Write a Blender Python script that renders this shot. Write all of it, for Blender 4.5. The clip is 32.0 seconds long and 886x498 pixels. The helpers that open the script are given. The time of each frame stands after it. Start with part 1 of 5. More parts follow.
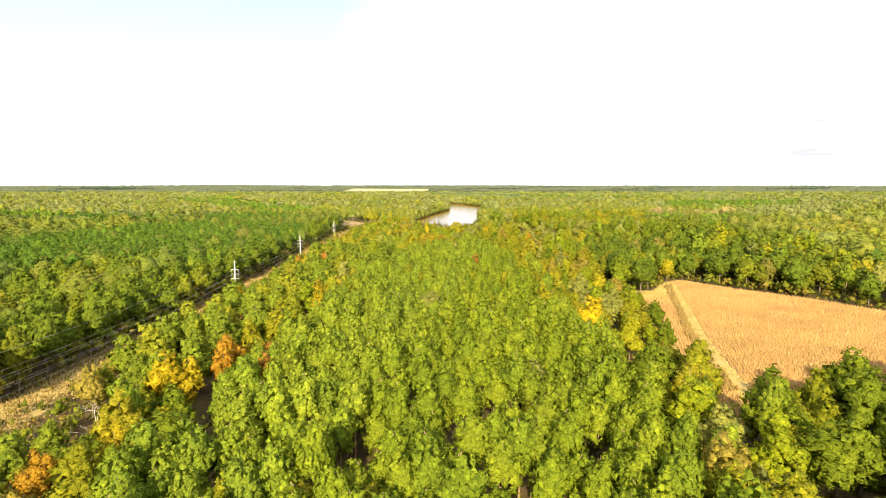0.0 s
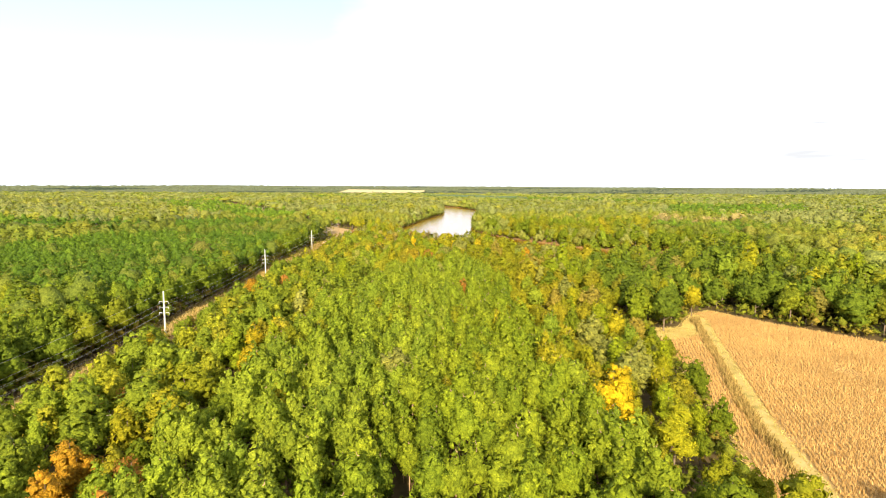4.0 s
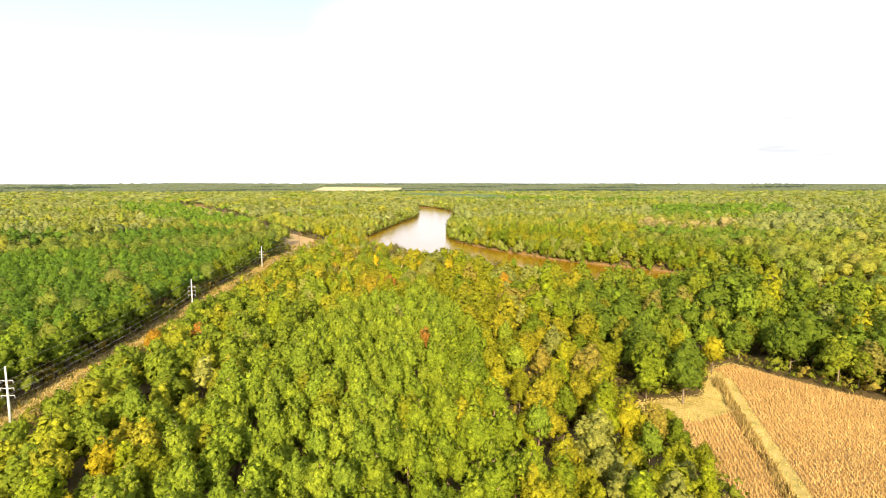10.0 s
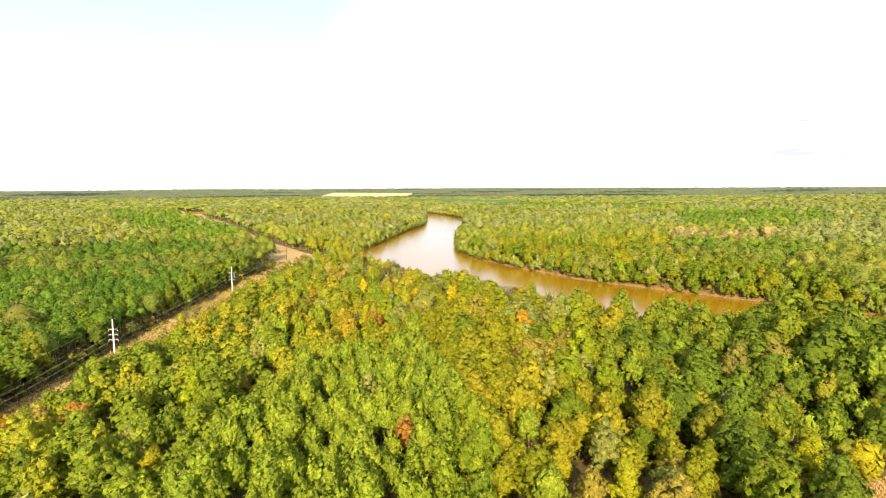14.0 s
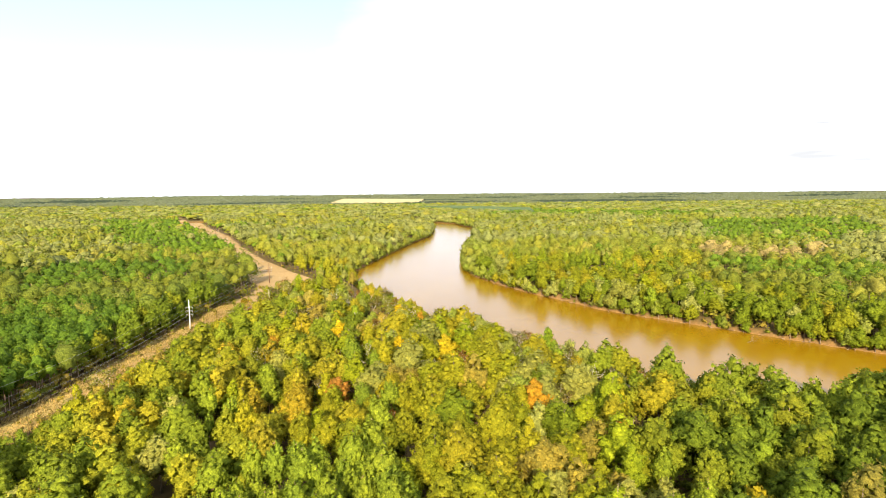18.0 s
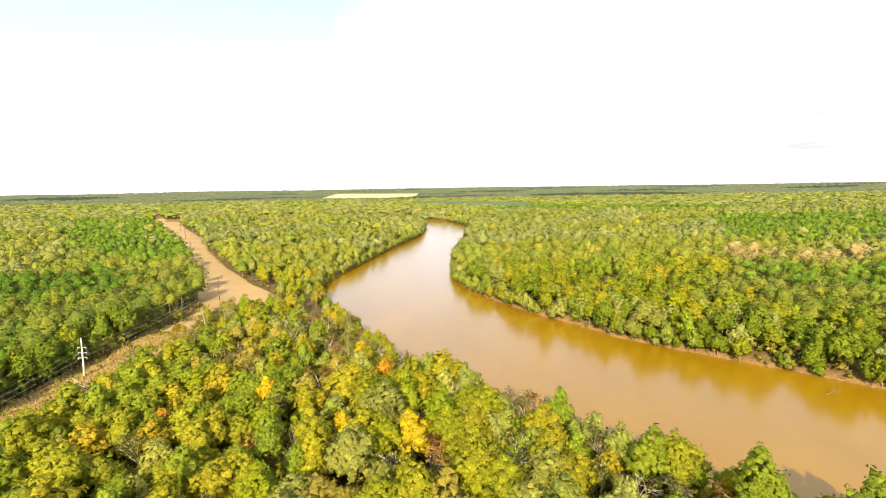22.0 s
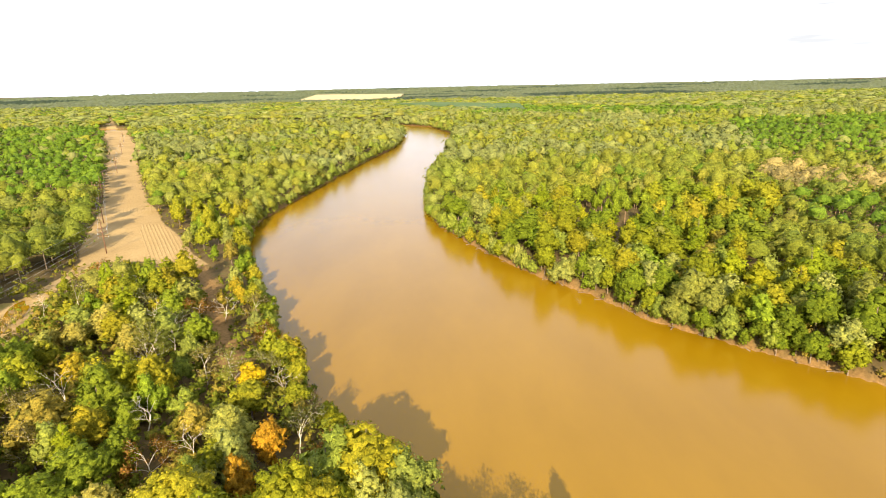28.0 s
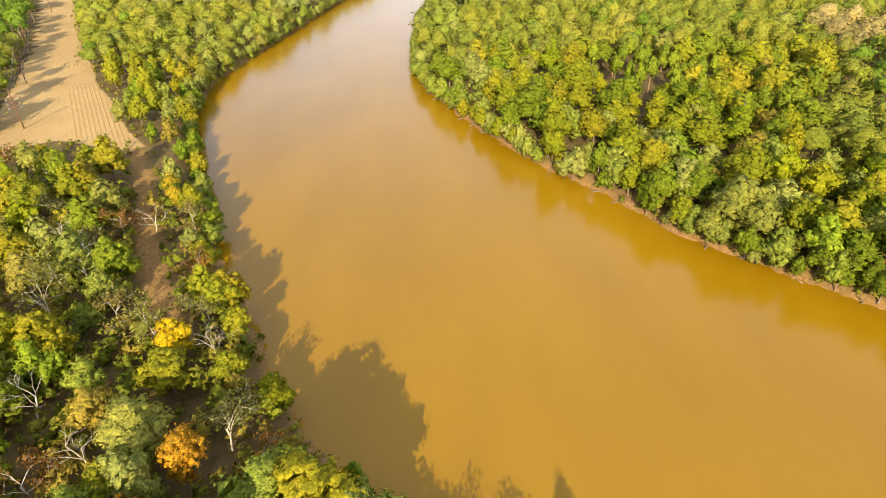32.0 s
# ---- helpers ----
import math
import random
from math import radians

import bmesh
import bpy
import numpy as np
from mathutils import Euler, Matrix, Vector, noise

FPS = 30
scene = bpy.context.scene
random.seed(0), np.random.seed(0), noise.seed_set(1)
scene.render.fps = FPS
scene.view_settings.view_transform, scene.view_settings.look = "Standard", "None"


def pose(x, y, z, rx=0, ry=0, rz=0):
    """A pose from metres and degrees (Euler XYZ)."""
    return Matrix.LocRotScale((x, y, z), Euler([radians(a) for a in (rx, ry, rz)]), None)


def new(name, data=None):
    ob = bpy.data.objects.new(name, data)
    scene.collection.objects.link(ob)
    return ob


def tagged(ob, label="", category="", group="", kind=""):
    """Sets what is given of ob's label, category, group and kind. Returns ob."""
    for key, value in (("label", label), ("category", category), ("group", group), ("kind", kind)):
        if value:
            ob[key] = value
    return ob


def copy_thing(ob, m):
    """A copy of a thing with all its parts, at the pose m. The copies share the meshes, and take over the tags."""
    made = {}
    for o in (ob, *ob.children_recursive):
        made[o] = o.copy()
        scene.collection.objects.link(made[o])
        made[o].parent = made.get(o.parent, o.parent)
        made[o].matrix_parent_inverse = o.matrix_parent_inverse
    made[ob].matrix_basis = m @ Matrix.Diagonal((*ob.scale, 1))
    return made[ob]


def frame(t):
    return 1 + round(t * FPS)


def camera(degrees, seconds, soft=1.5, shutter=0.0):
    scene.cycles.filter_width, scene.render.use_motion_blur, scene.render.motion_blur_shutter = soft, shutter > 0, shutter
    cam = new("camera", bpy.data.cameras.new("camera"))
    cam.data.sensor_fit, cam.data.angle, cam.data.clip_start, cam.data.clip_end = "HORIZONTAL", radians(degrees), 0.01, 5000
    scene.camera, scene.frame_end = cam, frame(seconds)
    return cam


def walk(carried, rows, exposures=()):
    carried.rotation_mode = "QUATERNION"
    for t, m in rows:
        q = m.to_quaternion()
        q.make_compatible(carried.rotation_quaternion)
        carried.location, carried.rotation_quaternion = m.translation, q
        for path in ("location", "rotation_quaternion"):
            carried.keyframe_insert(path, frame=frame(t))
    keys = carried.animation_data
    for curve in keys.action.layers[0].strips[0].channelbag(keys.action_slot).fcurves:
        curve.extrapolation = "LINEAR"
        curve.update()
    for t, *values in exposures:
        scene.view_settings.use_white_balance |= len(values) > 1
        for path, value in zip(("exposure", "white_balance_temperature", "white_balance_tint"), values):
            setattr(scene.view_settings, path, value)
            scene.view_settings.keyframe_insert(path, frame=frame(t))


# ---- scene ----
cam = camera(77.0, 32.0, soft=1.0)
METRES, EYE, TILT, LEAN, TURN = 480.0, 56.0, -6.7, 0.0, 0.0
ROWS = [
    (0.0, 0.0, 0.0, 0.0, -0.0, 0.0, -0.0),
    (0.5, 0.0018, 0.0139, 0.0016, -0.11, 0.03, -0.0),
    (1.0, 0.0038, 0.0277, 0.0034, -0.12, 0.02, -0.05),
    (1.5, 0.0059, 0.0414, 0.0055, -0.12, 0.06, -0.07),
    (2.0, 0.008, 0.0551, 0.0079, -0.18, 0.05, -0.09),
    (2.5, 0.01, 0.069, 0.011, -0.28, 0.06, -0.13),
    (3.0, 0.0118, 0.0828, 0.0146, -0.29, 0.06, -0.12),
    (3.5, 0.0136, 0.0968, 0.0184, -0.27, 0.04, -0.16),
    (5.5, 0.0174, 0.1163, 0.0362, -0.46, 0.08, -0.22),
    (6.0, 0.0178, 0.1197, 0.0405, -0.45, 0.0, -0.23),
    (6.5, 0.0191, 0.1258, 0.0446, -0.44, -0.09, -0.22),
    (7.0, 0.0206, 0.1345, 0.0467, -1.1, -0.17, -0.11),
    (7.5, 0.0226, 0.1449, 0.0481, -1.85, -0.28, 0.03),
    (8.0, 0.025, 0.1571, 0.0496, -2.42, -0.36, 0.15),
    (8.5, 0.0274, 0.1715, 0.0516, -2.62, -0.41, 0.23),
    (9.0, 0.0297, 0.1875, 0.0536, -2.56, -0.42, 0.27),
    (9.5, 0.0321, 0.2046, 0.056, -2.47, -0.43, 0.3),
    (10.0, 0.0342, 0.2227, 0.0581, -2.44, -0.41, 0.32),
    (10.5, 0.0362, 0.2413, 0.0603, -2.38, -0.37, 0.3),
    (11.0, 0.0384, 0.2604, 0.0627, -2.28, -0.34, 0.31),
    (11.5, 0.0406, 0.2798, 0.065, -2.14, -0.27, 0.36),
    (12.0, 0.0429, 0.2987, 0.0682, -1.98, -0.19, 0.38),
    (12.5, 0.0453, 0.3176, 0.0714, -1.77, -0.1, 0.38),
    (13.0, 0.0474, 0.3363, 0.0738, -1.56, 0.02, 0.38),
    (13.5, 0.05, 0.3549, 0.0761, -1.33, 0.1, 0.43),
    (14.0, 0.0523, 0.3733, 0.0785, -1.19, 0.09, 0.44),
    (14.5, 0.0552, 0.3915, 0.0809, -1.03, 0.15, 0.43),
    (16.5, 0.0676, 0.4587, 0.0946, -0.37, 0.52, 0.58),
    (17.0, 0.0701, 0.472, 0.1002, -0.2, 0.56, 0.57),
    (17.5, 0.0723, 0.486, 0.1043, -0.02, 0.58, 0.55),
    (18.0, 0.0744, 0.5011, 0.1078, 0.17, 0.56, 0.52),
    (18.5, 0.0766, 0.5177, 0.1105, 0.27, 0.56, 0.54),
    (19.0, 0.079, 0.5363, 0.1131, 0.35, 0.57, 0.57),
    (19.5, 0.0816, 0.5556, 0.1166, 0.37, 0.52, 0.59),
    (20.0, 0.0846, 0.5761, 0.1202, 0.37, 0.47, 0.65),
    (20.5, 0.0871, 0.597, 0.1235, 0.27, 0.43, 0.7),
    (21.0, 0.0896, 0.6186, 0.1263, 0.14, 0.33, 0.76),
    (21.5, 0.0921, 0.6399, 0.129, 0.01, 0.31, 0.84),
    (22.0, 0.0943, 0.6606, 0.1316, -0.11, -0.08, 0.94),
    (22.5, 0.0966, 0.6804, 0.1342, -0.21, -1.21, 0.97),
    (23.0, 0.0985, 0.6982, 0.1366, -0.3, -3.06, 1.02),
    (23.5, 0.1006, 0.7167, 0.1391, -0.37, -4.73, 1.1),
    (24.0, 0.1028, 0.7348, 0.1414, -0.48, -6.12, 1.22),
    (24.5, 0.1052, 0.753, 0.1437, -0.55, -7.53, 1.31),
    (25.0, 0.108, 0.7708, 0.1458, -0.63, -8.88, 1.4),
    (25.5, 0.1108, 0.7884, 0.1479, -0.71, -10.13, 1.45),
    (27.5, 0.1221, 0.8571, 0.1587, -1.06, -10.17, 1.5),
    (28.0, 0.1245, 0.8732, 0.1625, -1.14, -10.1, 1.44),
    (28.5, 0.1266, 0.8889, 0.166, -1.19, -10.02, 1.35),
    (29.0, 0.1285, 0.9037, 0.1688, -1.21, -9.94, 1.25),
    (29.5, 0.1302, 0.9179, 0.1713, -1.19, -9.95, 1.18),
    (30.0, 0.1316, 0.9312, 0.173, -1.27, -12.59, 1.17),
    (30.5, 0.1324, 0.9435, 0.1746, -1.31, -16.09, 1.14),
    (31.0, 0.133, 0.9551, 0.1758, -1.37, -19.48, 1.07),
    (31.5, 0.1333, 0.9641, 0.1768, -1.41, -22.69, 1.0),
    (32.0, 0.1335, 0.9671, 0.1775, -1.58, -26.01, 0.9),
]
walk(cam, [(t, pose(0, 0, EYE, TILT, LEAN, TURN) @ pose(METRES * x, METRES * y, METRES * z, 90 + pitch, roll, yaw)) for t, x, y, z, yaw, pitch, roll in ROWS], exposures=[(0.0, 1.4), (29.5, 1.4), (32.0, 1.24)])

# ---------------------------------------------------------------- light
SUN_EL, SUN_AZ = radians(25.0), radians(5.0)        # height; direction in which the light travels, from +y
sun_dir = Vector((math.sin(SUN_AZ) * math.cos(SUN_EL), math.cos(SUN_AZ) * math.cos(SUN_EL), -math.sin(SUN_EL)))
sun = new("sun", bpy.data.lights.new("sun", "SUN"))
sun.data.energy, sun.data.angle, sun.data.color = 4.2, radians(0.6), (1.0, 0.83, 0.56)
sun.matrix_world = Matrix.Translation((0, -100, 200)) @ sun_dir.to_track_quat("-Z", "Y").to_matrix().to_4x4()

world = bpy.data.worlds.new("sky")
scene.world = world
world.use_nodes = True
wn, wl = world.node_tree.nodes, world.node_tree.links
wn.clear()
w_out, w_bg = wn.new("ShaderNodeOutputWorld"), wn.new("ShaderNodeBackground")
w_sky = wn.new("ShaderNodeTexSky")
w_sky.sky_type, w_sky.sun_disc = "NISHITA", False
w_sky.sun_elevation, w_sky.sun_rotation = SUN_EL, math.pi - SUN_AZ
w_sky.air_density, w_sky.dust_density, w_sky.ozone_density = 1.0, 1.5, 1.0
w_co = wn.new("ShaderNodeTexCoord")
w_map = wn.new("ShaderNodeMapping")
w_map.inputs["Scale"].default_value = (1.0, 1.0, 4.5)
w_noise = wn.new("ShaderNodeTexNoise")
w_noise.inputs["Scale"].default_value, w_noise.inputs["Detail"].default_value, w_noise.inputs["Roughness"].default_value = 2.6, 6.0, 0.55
# a thin bright overcast with one long gap where the blue shows through
w_dot = wn.new("ShaderNodeVectorMath")
w_dot.operation = "DOT_PRODUCT"
w_dot.inputs[1].default_value = Vector((-0.42, 0.88, 0.31)).normalized()
w_gap = wn.new("ShaderNodeMapRange")
w_gap.inputs["From Min"].default_value, w_gap.inputs["From Max"].default_value = 0.94, 1.0
w_gap.inputs["To Min"].default_value, w_gap.inputs["To Max"].default_value = 0.0, 0.95
w_sub = wn.new("ShaderNodeMath")
w_sub.operation = "SUBTRACT"
w_ramp = wn.new("ShaderNodeValToRGB")
w_ramp.color_ramp.elements[0].position, w_ramp.color_ramp.elements[0].color = 0.0, (0.42, 0.42, 0.42, 1)
w_ramp.color_ramp.elements[1].position, w_ramp.color_ramp.elements[1].color = 0.34, (1, 1, 1, 1)
# low grey streaks of cloud near the horizon
w_map2 = wn.new("ShaderNodeMapping")
w_map2.inputs["Scale"].default_value = (1.6, 1.6, 26.0)
w_streak = wn.new("ShaderNodeTexNoise")
w_streak.inputs["Scale"].default_value, w_streak.inputs["Detail"].default_value = 2.2, 4.0
w_ramp2 = wn.new("ShaderNodeValToRGB")
w_ramp2.color_ramp.elements[0].position, w_ramp2.color_ramp.elements[0].color = 0.4, (2.4, 2.43, 2.5, 1)
w_ramp2.color_ramp.elements[1].position, w_ramp2.color_ramp.elements[1].color = 0.56, (4.2, 4.42, 4.9, 1)
w_mix = wn.new("ShaderNodeMix")
w_mix.data_type = "RGBA"
wl.new(w_co.outputs["Generated"], w_map.inputs["Vector"])
wl.new(w_map.outputs["Vector"], w_noise.inputs["Vector"])
wl.new(w_co.outputs["Generated"], w_dot.inputs[0])
wl.new(w_dot.outputs["Value"], w_gap.inputs["Value"])
wl.new(w_noise.outputs["Fac"], w_sub.inputs[0])
wl.new(w_gap.outputs["Result"], w_sub.inputs[1])
wl.new(w_sub.outputs[0], w_ramp.inputs["Fac"])
wl.new(w_co.outputs["Generated"], w_map2.inputs["Vector"])
wl.new(w_map2.outputs["Vector"], w_streak.inputs["Vector"])
w_east, w_away, w_add = wn.new("ShaderNodeVectorMath"), wn.new("ShaderNodeMapRange"), wn.new("ShaderNodeMath")
w_east.operation, w_add.operation = "DOT_PRODUCT", "ADD"
w_east.inputs[1].default_value = Vector((0.56, 0.82, 0.035)).normalized()
w_away.inputs["From Min"].default_value, w_away.inputs["From Max"].default_value = 0.991, 0.999
w_away.inputs["To Min"].default_value, w_away.inputs["To Max"].default_value = 0.5, 0.0
wl.new(w_co.outputs["Generated"], w_east.inputs[0])
wl.new(w_east.outputs["Value"], w_away.inputs["Value"])
wl.new(w_away.outputs["Result"], w_add.inputs[0])
wl.new(w_streak.outputs["Fac"], w_add.inputs[1])
wl.new(w_add.outputs[0], w_ramp2.inputs["Fac"])
wl.new(w_ramp.outputs["Color"], w_mix.inputs[0])
wl.new(w_sky.outputs["Color"], w_mix.inputs[6])
# the overcast is brightest low over the horizon
w_sep, w_low, w_gain = wn.new("ShaderNodeSeparateXYZ"), wn.new("ShaderNodeMapRange"), wn.new("ShaderNodeVectorMath")
w_low.inputs["From Min"].default_value, w_low.inputs["From Max"].default_value = 0.0, 0.32
w_low.inputs["To Min"].default_value, w_low.inputs["To Max"].default_value = 1.55, 1.0
w_gain.operation = "SCALE"
wl.new(w_co.outputs["Generated"], w_sep.inputs[0])
wl.new(w_sep.outputs[2], w_low.inputs["Value"])
wl.new(w_ramp2.outputs["Color"], w_gain.inputs[0])
wl.new(w_low.outputs["Result"], w_gain.inputs["Scale"])
wl.new(w_gain.outputs[0], w_mix.inputs[7])
wl.new(w_mix.outputs[2], w_bg.inputs["Color"])
w_bg.inputs["Strength"].default_value = 0.1
wl.new(w_bg.outputs["Background"], w_out.inputs["Surface"])


# ---------------------------------------------------------------- materials
class Nodes:
    """A material with a Principled shader, and short ways to add nodes to it."""

    def __init__(self, name, rough=0.8, spec=0.3):
        self.mat = bpy.data.materials.new(name)
        self.mat.use_nodes = True
        self.n, self.l = self.mat.node_tree.nodes, self.mat.node_tree.links
        self.bsdf = self.n["Principled BSDF"]
        self.bsdf.inputs["Roughness"].default_value = rough
        self.bsdf.inputs["Specular IOR Level"].default_value = spec

    def coords(self, which="Object", scale=(1, 1, 1)):
        c, m = self.n.new("ShaderNodeTexCoord"), self.n.new("ShaderNodeMapping")
        m.inputs["Scale"].default_value = scale
        self.l.new(c.outputs[which], m.inputs["Vector"])
        return m.outputs["Vector"]

    def noise(self, vec, scale, detail=4.0, rough=0.55):
        t = self.n.new("ShaderNodeTexNoise")
        t.inputs["Scale"].default_value, t.inputs["Detail"].default_value, t.inputs["Roughness"].default_value = scale, detail, rough
        self.l.new(vec, t.inputs["Vector"])
        return t.outputs["Fac"]

    def ramp(self, fac, stops):
        r = self.n.new("ShaderNodeValToRGB")
        e = r.color_ramp.elements
        while len(e) < len(stops):
            e.new(0.5)
        for k, (p, c) in zip(e, stops):
            k.position, k.color = p, (*c, 1) if len(c) == 3 else c
        self.l.new(fac, r.inputs["Fac"])
        return r.outputs["Color"]

    def mix(self, fac, a, b, how="MIX"):
        m = self.n.new("ShaderNodeMix")
        m.data_type, m.blend_type = "RGBA", how
        for sock, v in ((m.inputs[0], fac), (m.inputs[6], a), (m.inputs[7], b)):
            if isinstance(v, (int, float)):
                sock.default_value = v
            elif isinstance(v, tuple):
                sock.default_value = (*v, 1)
            else:
                self.l.new(v, sock)
        return m.outputs[2]

    def math(self, how, a, b):
        m = self.n.new("ShaderNodeMath")
        m.operation = how
        for sock, v in ((m.inputs[0], a), (m.inputs[1], b)):
            if isinstance(v, (int, float)):
                sock.default_value = v
            else:
                self.l.new(v, sock)
        return m.outputs[0]

    def attr(self, name):
        a = self.n.new("ShaderNodeAttribute")
        a.attribute_name = name
        return a.outputs["Color"]

    def sep(self, col):
        s = self.n.new("ShaderNodeSeparateColor")
        self.l.new(col, s.inputs[0])
        return s.outputs

    def bump(self, height, strength, dist):
        b = self.n.new("ShaderNodeBump")
        b.inputs["Strength"].default_value, b.inputs["Distance"].default_value = strength, dist
        self.l.new(height, b.inputs["Height"])
        self.l.new(b.outputs["Normal"], self.bsdf.inputs["Normal"])

    def base(self, col):
        if isinstance(col, tuple):
            self.bsdf.inputs["Base Color"].default_value = (*col, 1)
        else:
            self.l.new(col, self.bsdf.inputs["Base Color"])
        return self.mat


def foliage():
    """Leaves: the tree's own colour, with lighter and darker sprays, single leaves that differ and painted dark gaps.
    """
    m = Nodes("foliage", 0.7, 0.06)
    v = m.coords("Object")
    big = m.ramp(m.noise(v, 0.35, 3.0), [(0.3, (0.88, 0.89, 0.92)), (0.7, (1.12, 1.1, 1.03))])
    geo = m.n.new("ShaderNodeNewGeometry")
    leaf = m.ramp(geo.outputs["Random Per Island"], [(0.0, (0.82, 0.85, 0.88)), (0.55, (1.0, 1.0, 1.0)), (1.0, (1.14, 1.12, 1.06))])
    info = m.n.new("ShaderNodeObjectInfo")
    tree = m.ramp(info.outputs["Random"], [(0.0, (0.85, 0.87, 0.9)), (1.0, (1.15, 1.12, 1.05))])
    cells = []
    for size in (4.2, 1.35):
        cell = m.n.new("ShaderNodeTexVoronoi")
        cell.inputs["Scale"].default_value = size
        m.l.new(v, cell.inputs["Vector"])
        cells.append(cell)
    grain = m.noise(v, 5.0, 3.0, 0.7)
    height = m.math("ADD", m.math("MULTIPLY", cells[0].outputs["Distance"], 0.75), m.math("MULTIPLY", cells[1].outputs["Distance"], 1.0))
    m.bump(m.math("SUBTRACT", m.math("MULTIPLY", grain, 0.5), height), 0.8, 0.22)
    c = m.mix(1.0, m.attr("tint"), big, "MULTIPLY")
    c = m.mix(1.0, c, tree, "MULTIPLY")
    # random cell tones: leaf variety, with the shaded gaps between leaves painted in
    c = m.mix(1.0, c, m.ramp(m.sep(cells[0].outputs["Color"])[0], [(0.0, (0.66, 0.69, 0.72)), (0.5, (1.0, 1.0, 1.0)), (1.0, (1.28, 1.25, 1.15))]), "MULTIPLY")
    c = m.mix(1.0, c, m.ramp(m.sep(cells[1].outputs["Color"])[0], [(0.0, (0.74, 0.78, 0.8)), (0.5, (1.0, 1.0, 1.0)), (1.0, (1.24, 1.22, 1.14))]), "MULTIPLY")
    c = m.mix(1.0, c, leaf, "MULTIPLY")
    through_leaf, both = m.n.new("ShaderNodeBsdfTranslucent"), m.n.new("ShaderNodeMixShader")
    both.inputs[0].default_value = 0.24
    m.l.new(m.mix(1.0, c, (1.25, 1.2, 0.7), "MULTIPLY"), through_leaf.inputs["Color"])
    m.l.new(m.bsdf.outputs[0], both.inputs[1])
    m.l.new(through_leaf.outputs[0], both.inputs[2])
    m.l.new(both.outputs[0], m.n["Material Output"].inputs["Surface"])
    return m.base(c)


def plain(name, a, b, scale, rough, spec=0.3, metal=0.0, bump=0.0):
    """A surface of two tones that run into one another at two scales."""
    m = Nodes(name, rough, spec)
    v = m.coords("Object")
    f = m.math("ADD", m.math("MULTIPLY", m.noise(v, scale, 5.0), 0.6), m.math("MULTIPLY", m.noise(v, scale * 9, 4.0), 0.4))
    m.bsdf.inputs["Metallic"].default_value = metal
    if bump:
        m.bump(f, 0.6, bump)
    return m.base(m.ramp(f, [(0.36, a), (0.64, b)]))


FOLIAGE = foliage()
BARK = plain("bark", (0.12, 0.085, 0.055), (0.3, 0.23, 0.16), 1.5, 0.9)
PINE_BARK = plain("pine bark", (0.26, 0.16, 0.095), (0.5, 0.33, 0.21), 1.5, 0.9)
DEAD_WOOD = plain("dead wood", (0.44, 0.38, 0.3), (0.7, 0.62, 0.52), 1.2, 0.85)
STEEL = plain("galvanised steel", (0.55, 0.55, 0.53), (0.7, 0.69, 0.66), 0.8, 0.5, 0.5, 0.0)
WOOD_POLE = plain("creosoted wood", (0.1, 0.05, 0.03), (0.22, 0.11, 0.06), 1.4, 0.85)
PORCELAIN = plain("porcelain", (0.6, 0.6, 0.58), (0.75, 0.75, 0.72), 2.0, 0.25, 0.5)
WIRE = plain("aluminium cable", (0.3, 0.3, 0.29), (0.42, 0.42, 0.4), 0.5, 0.5, 0.5)


def ground_material():
    m = Nodes("ground", 0.95, 0.15)
    v = m.coords("Object")
    fine, mid, wide = m.noise(v, 1.3, 6.0), m.noise(v, 0.22, 5.0), m.noise(v, 0.03, 4.0)
    floor = m.ramp(mid, [(0.3, (0.075, 0.055, 0.022)), (0.55, (0.13, 0.09, 0.036)), (0.75, (0.1, 0.095, 0.03))])
    dirt = m.ramp(m.math("ADD", m.math("MULTIPLY", fine, 0.5), m.math("MULTIPLY", wide, 0.5)), [(0.36, (0.3, 0.2, 0.085)), (0.62, (0.455, 0.318, 0.145))])
    crop = m.ramp(fine, [(0.3, (0.27, 0.165, 0.06)), (0.7, (0.42, 0.275, 0.1))])
    grass = m.ramp(mid, [(0.3, (0.24, 0.2, 0.05)), (0.5, (0.42, 0.31, 0.1)), (0.75, (0.5, 0.37, 0.15))])
    mud = m.ramp(fine, [(0.3, (0.16, 0.09, 0.03)), (0.7, (0.34, 0.2, 0.075))])
    zone = m.sep(m.attr("zone"))
    col = floor
    for layer, channel in ((crop, zone[1]), (grass, zone[2]), (dirt, zone[0])):
        edge = m.ramp(m.math("ADD", channel, m.math("MULTIPLY", m.math("SUBTRACT", mid, 0.5), 0.5)), [(0.4, (0, 0, 0)), (0.6, (1, 1, 1))])
        col = m.mix(edge, col, layer)
    bank = m.sep(m.attr("bank"))[0]
    col = m.mix(bank, col, mud)
    m.bump(fine, 0.8, 0.15)
    return m.base(col)


def water_material():
    m = Nodes("muddy water", 0.17, 0.5)
    m.bsdf.inputs["Coat Weight"].default_value, m.bsdf.inputs["Coat Roughness"].default_value, m.bsdf.inputs["Coat IOR"].default_value = 0.28, 0.17, 1.36
    v = m.coords("Object")
    m.bsdf.inputs["IOR"].default_value = 1.33
    swirl = m.noise(m.coords("Object", (0.5, 0.2, 1)), 0.06, 5.0)
    rip = m.math("ADD", m.math("MULTIPLY", m.noise(v, 0.5, 4.0), 0.7), m.math("MULTIPLY", m.noise(v, 2.6, 3.0), 0.3))
    m.bump(rip, 0.09, 0.25)
    return m.base(m.ramp(swirl, [(0.35, (0.238, 0.127, 0.002)), (0.65, (0.274, 0.149, 0.004))]))


GROUND, WATER = ground_material(), water_material()


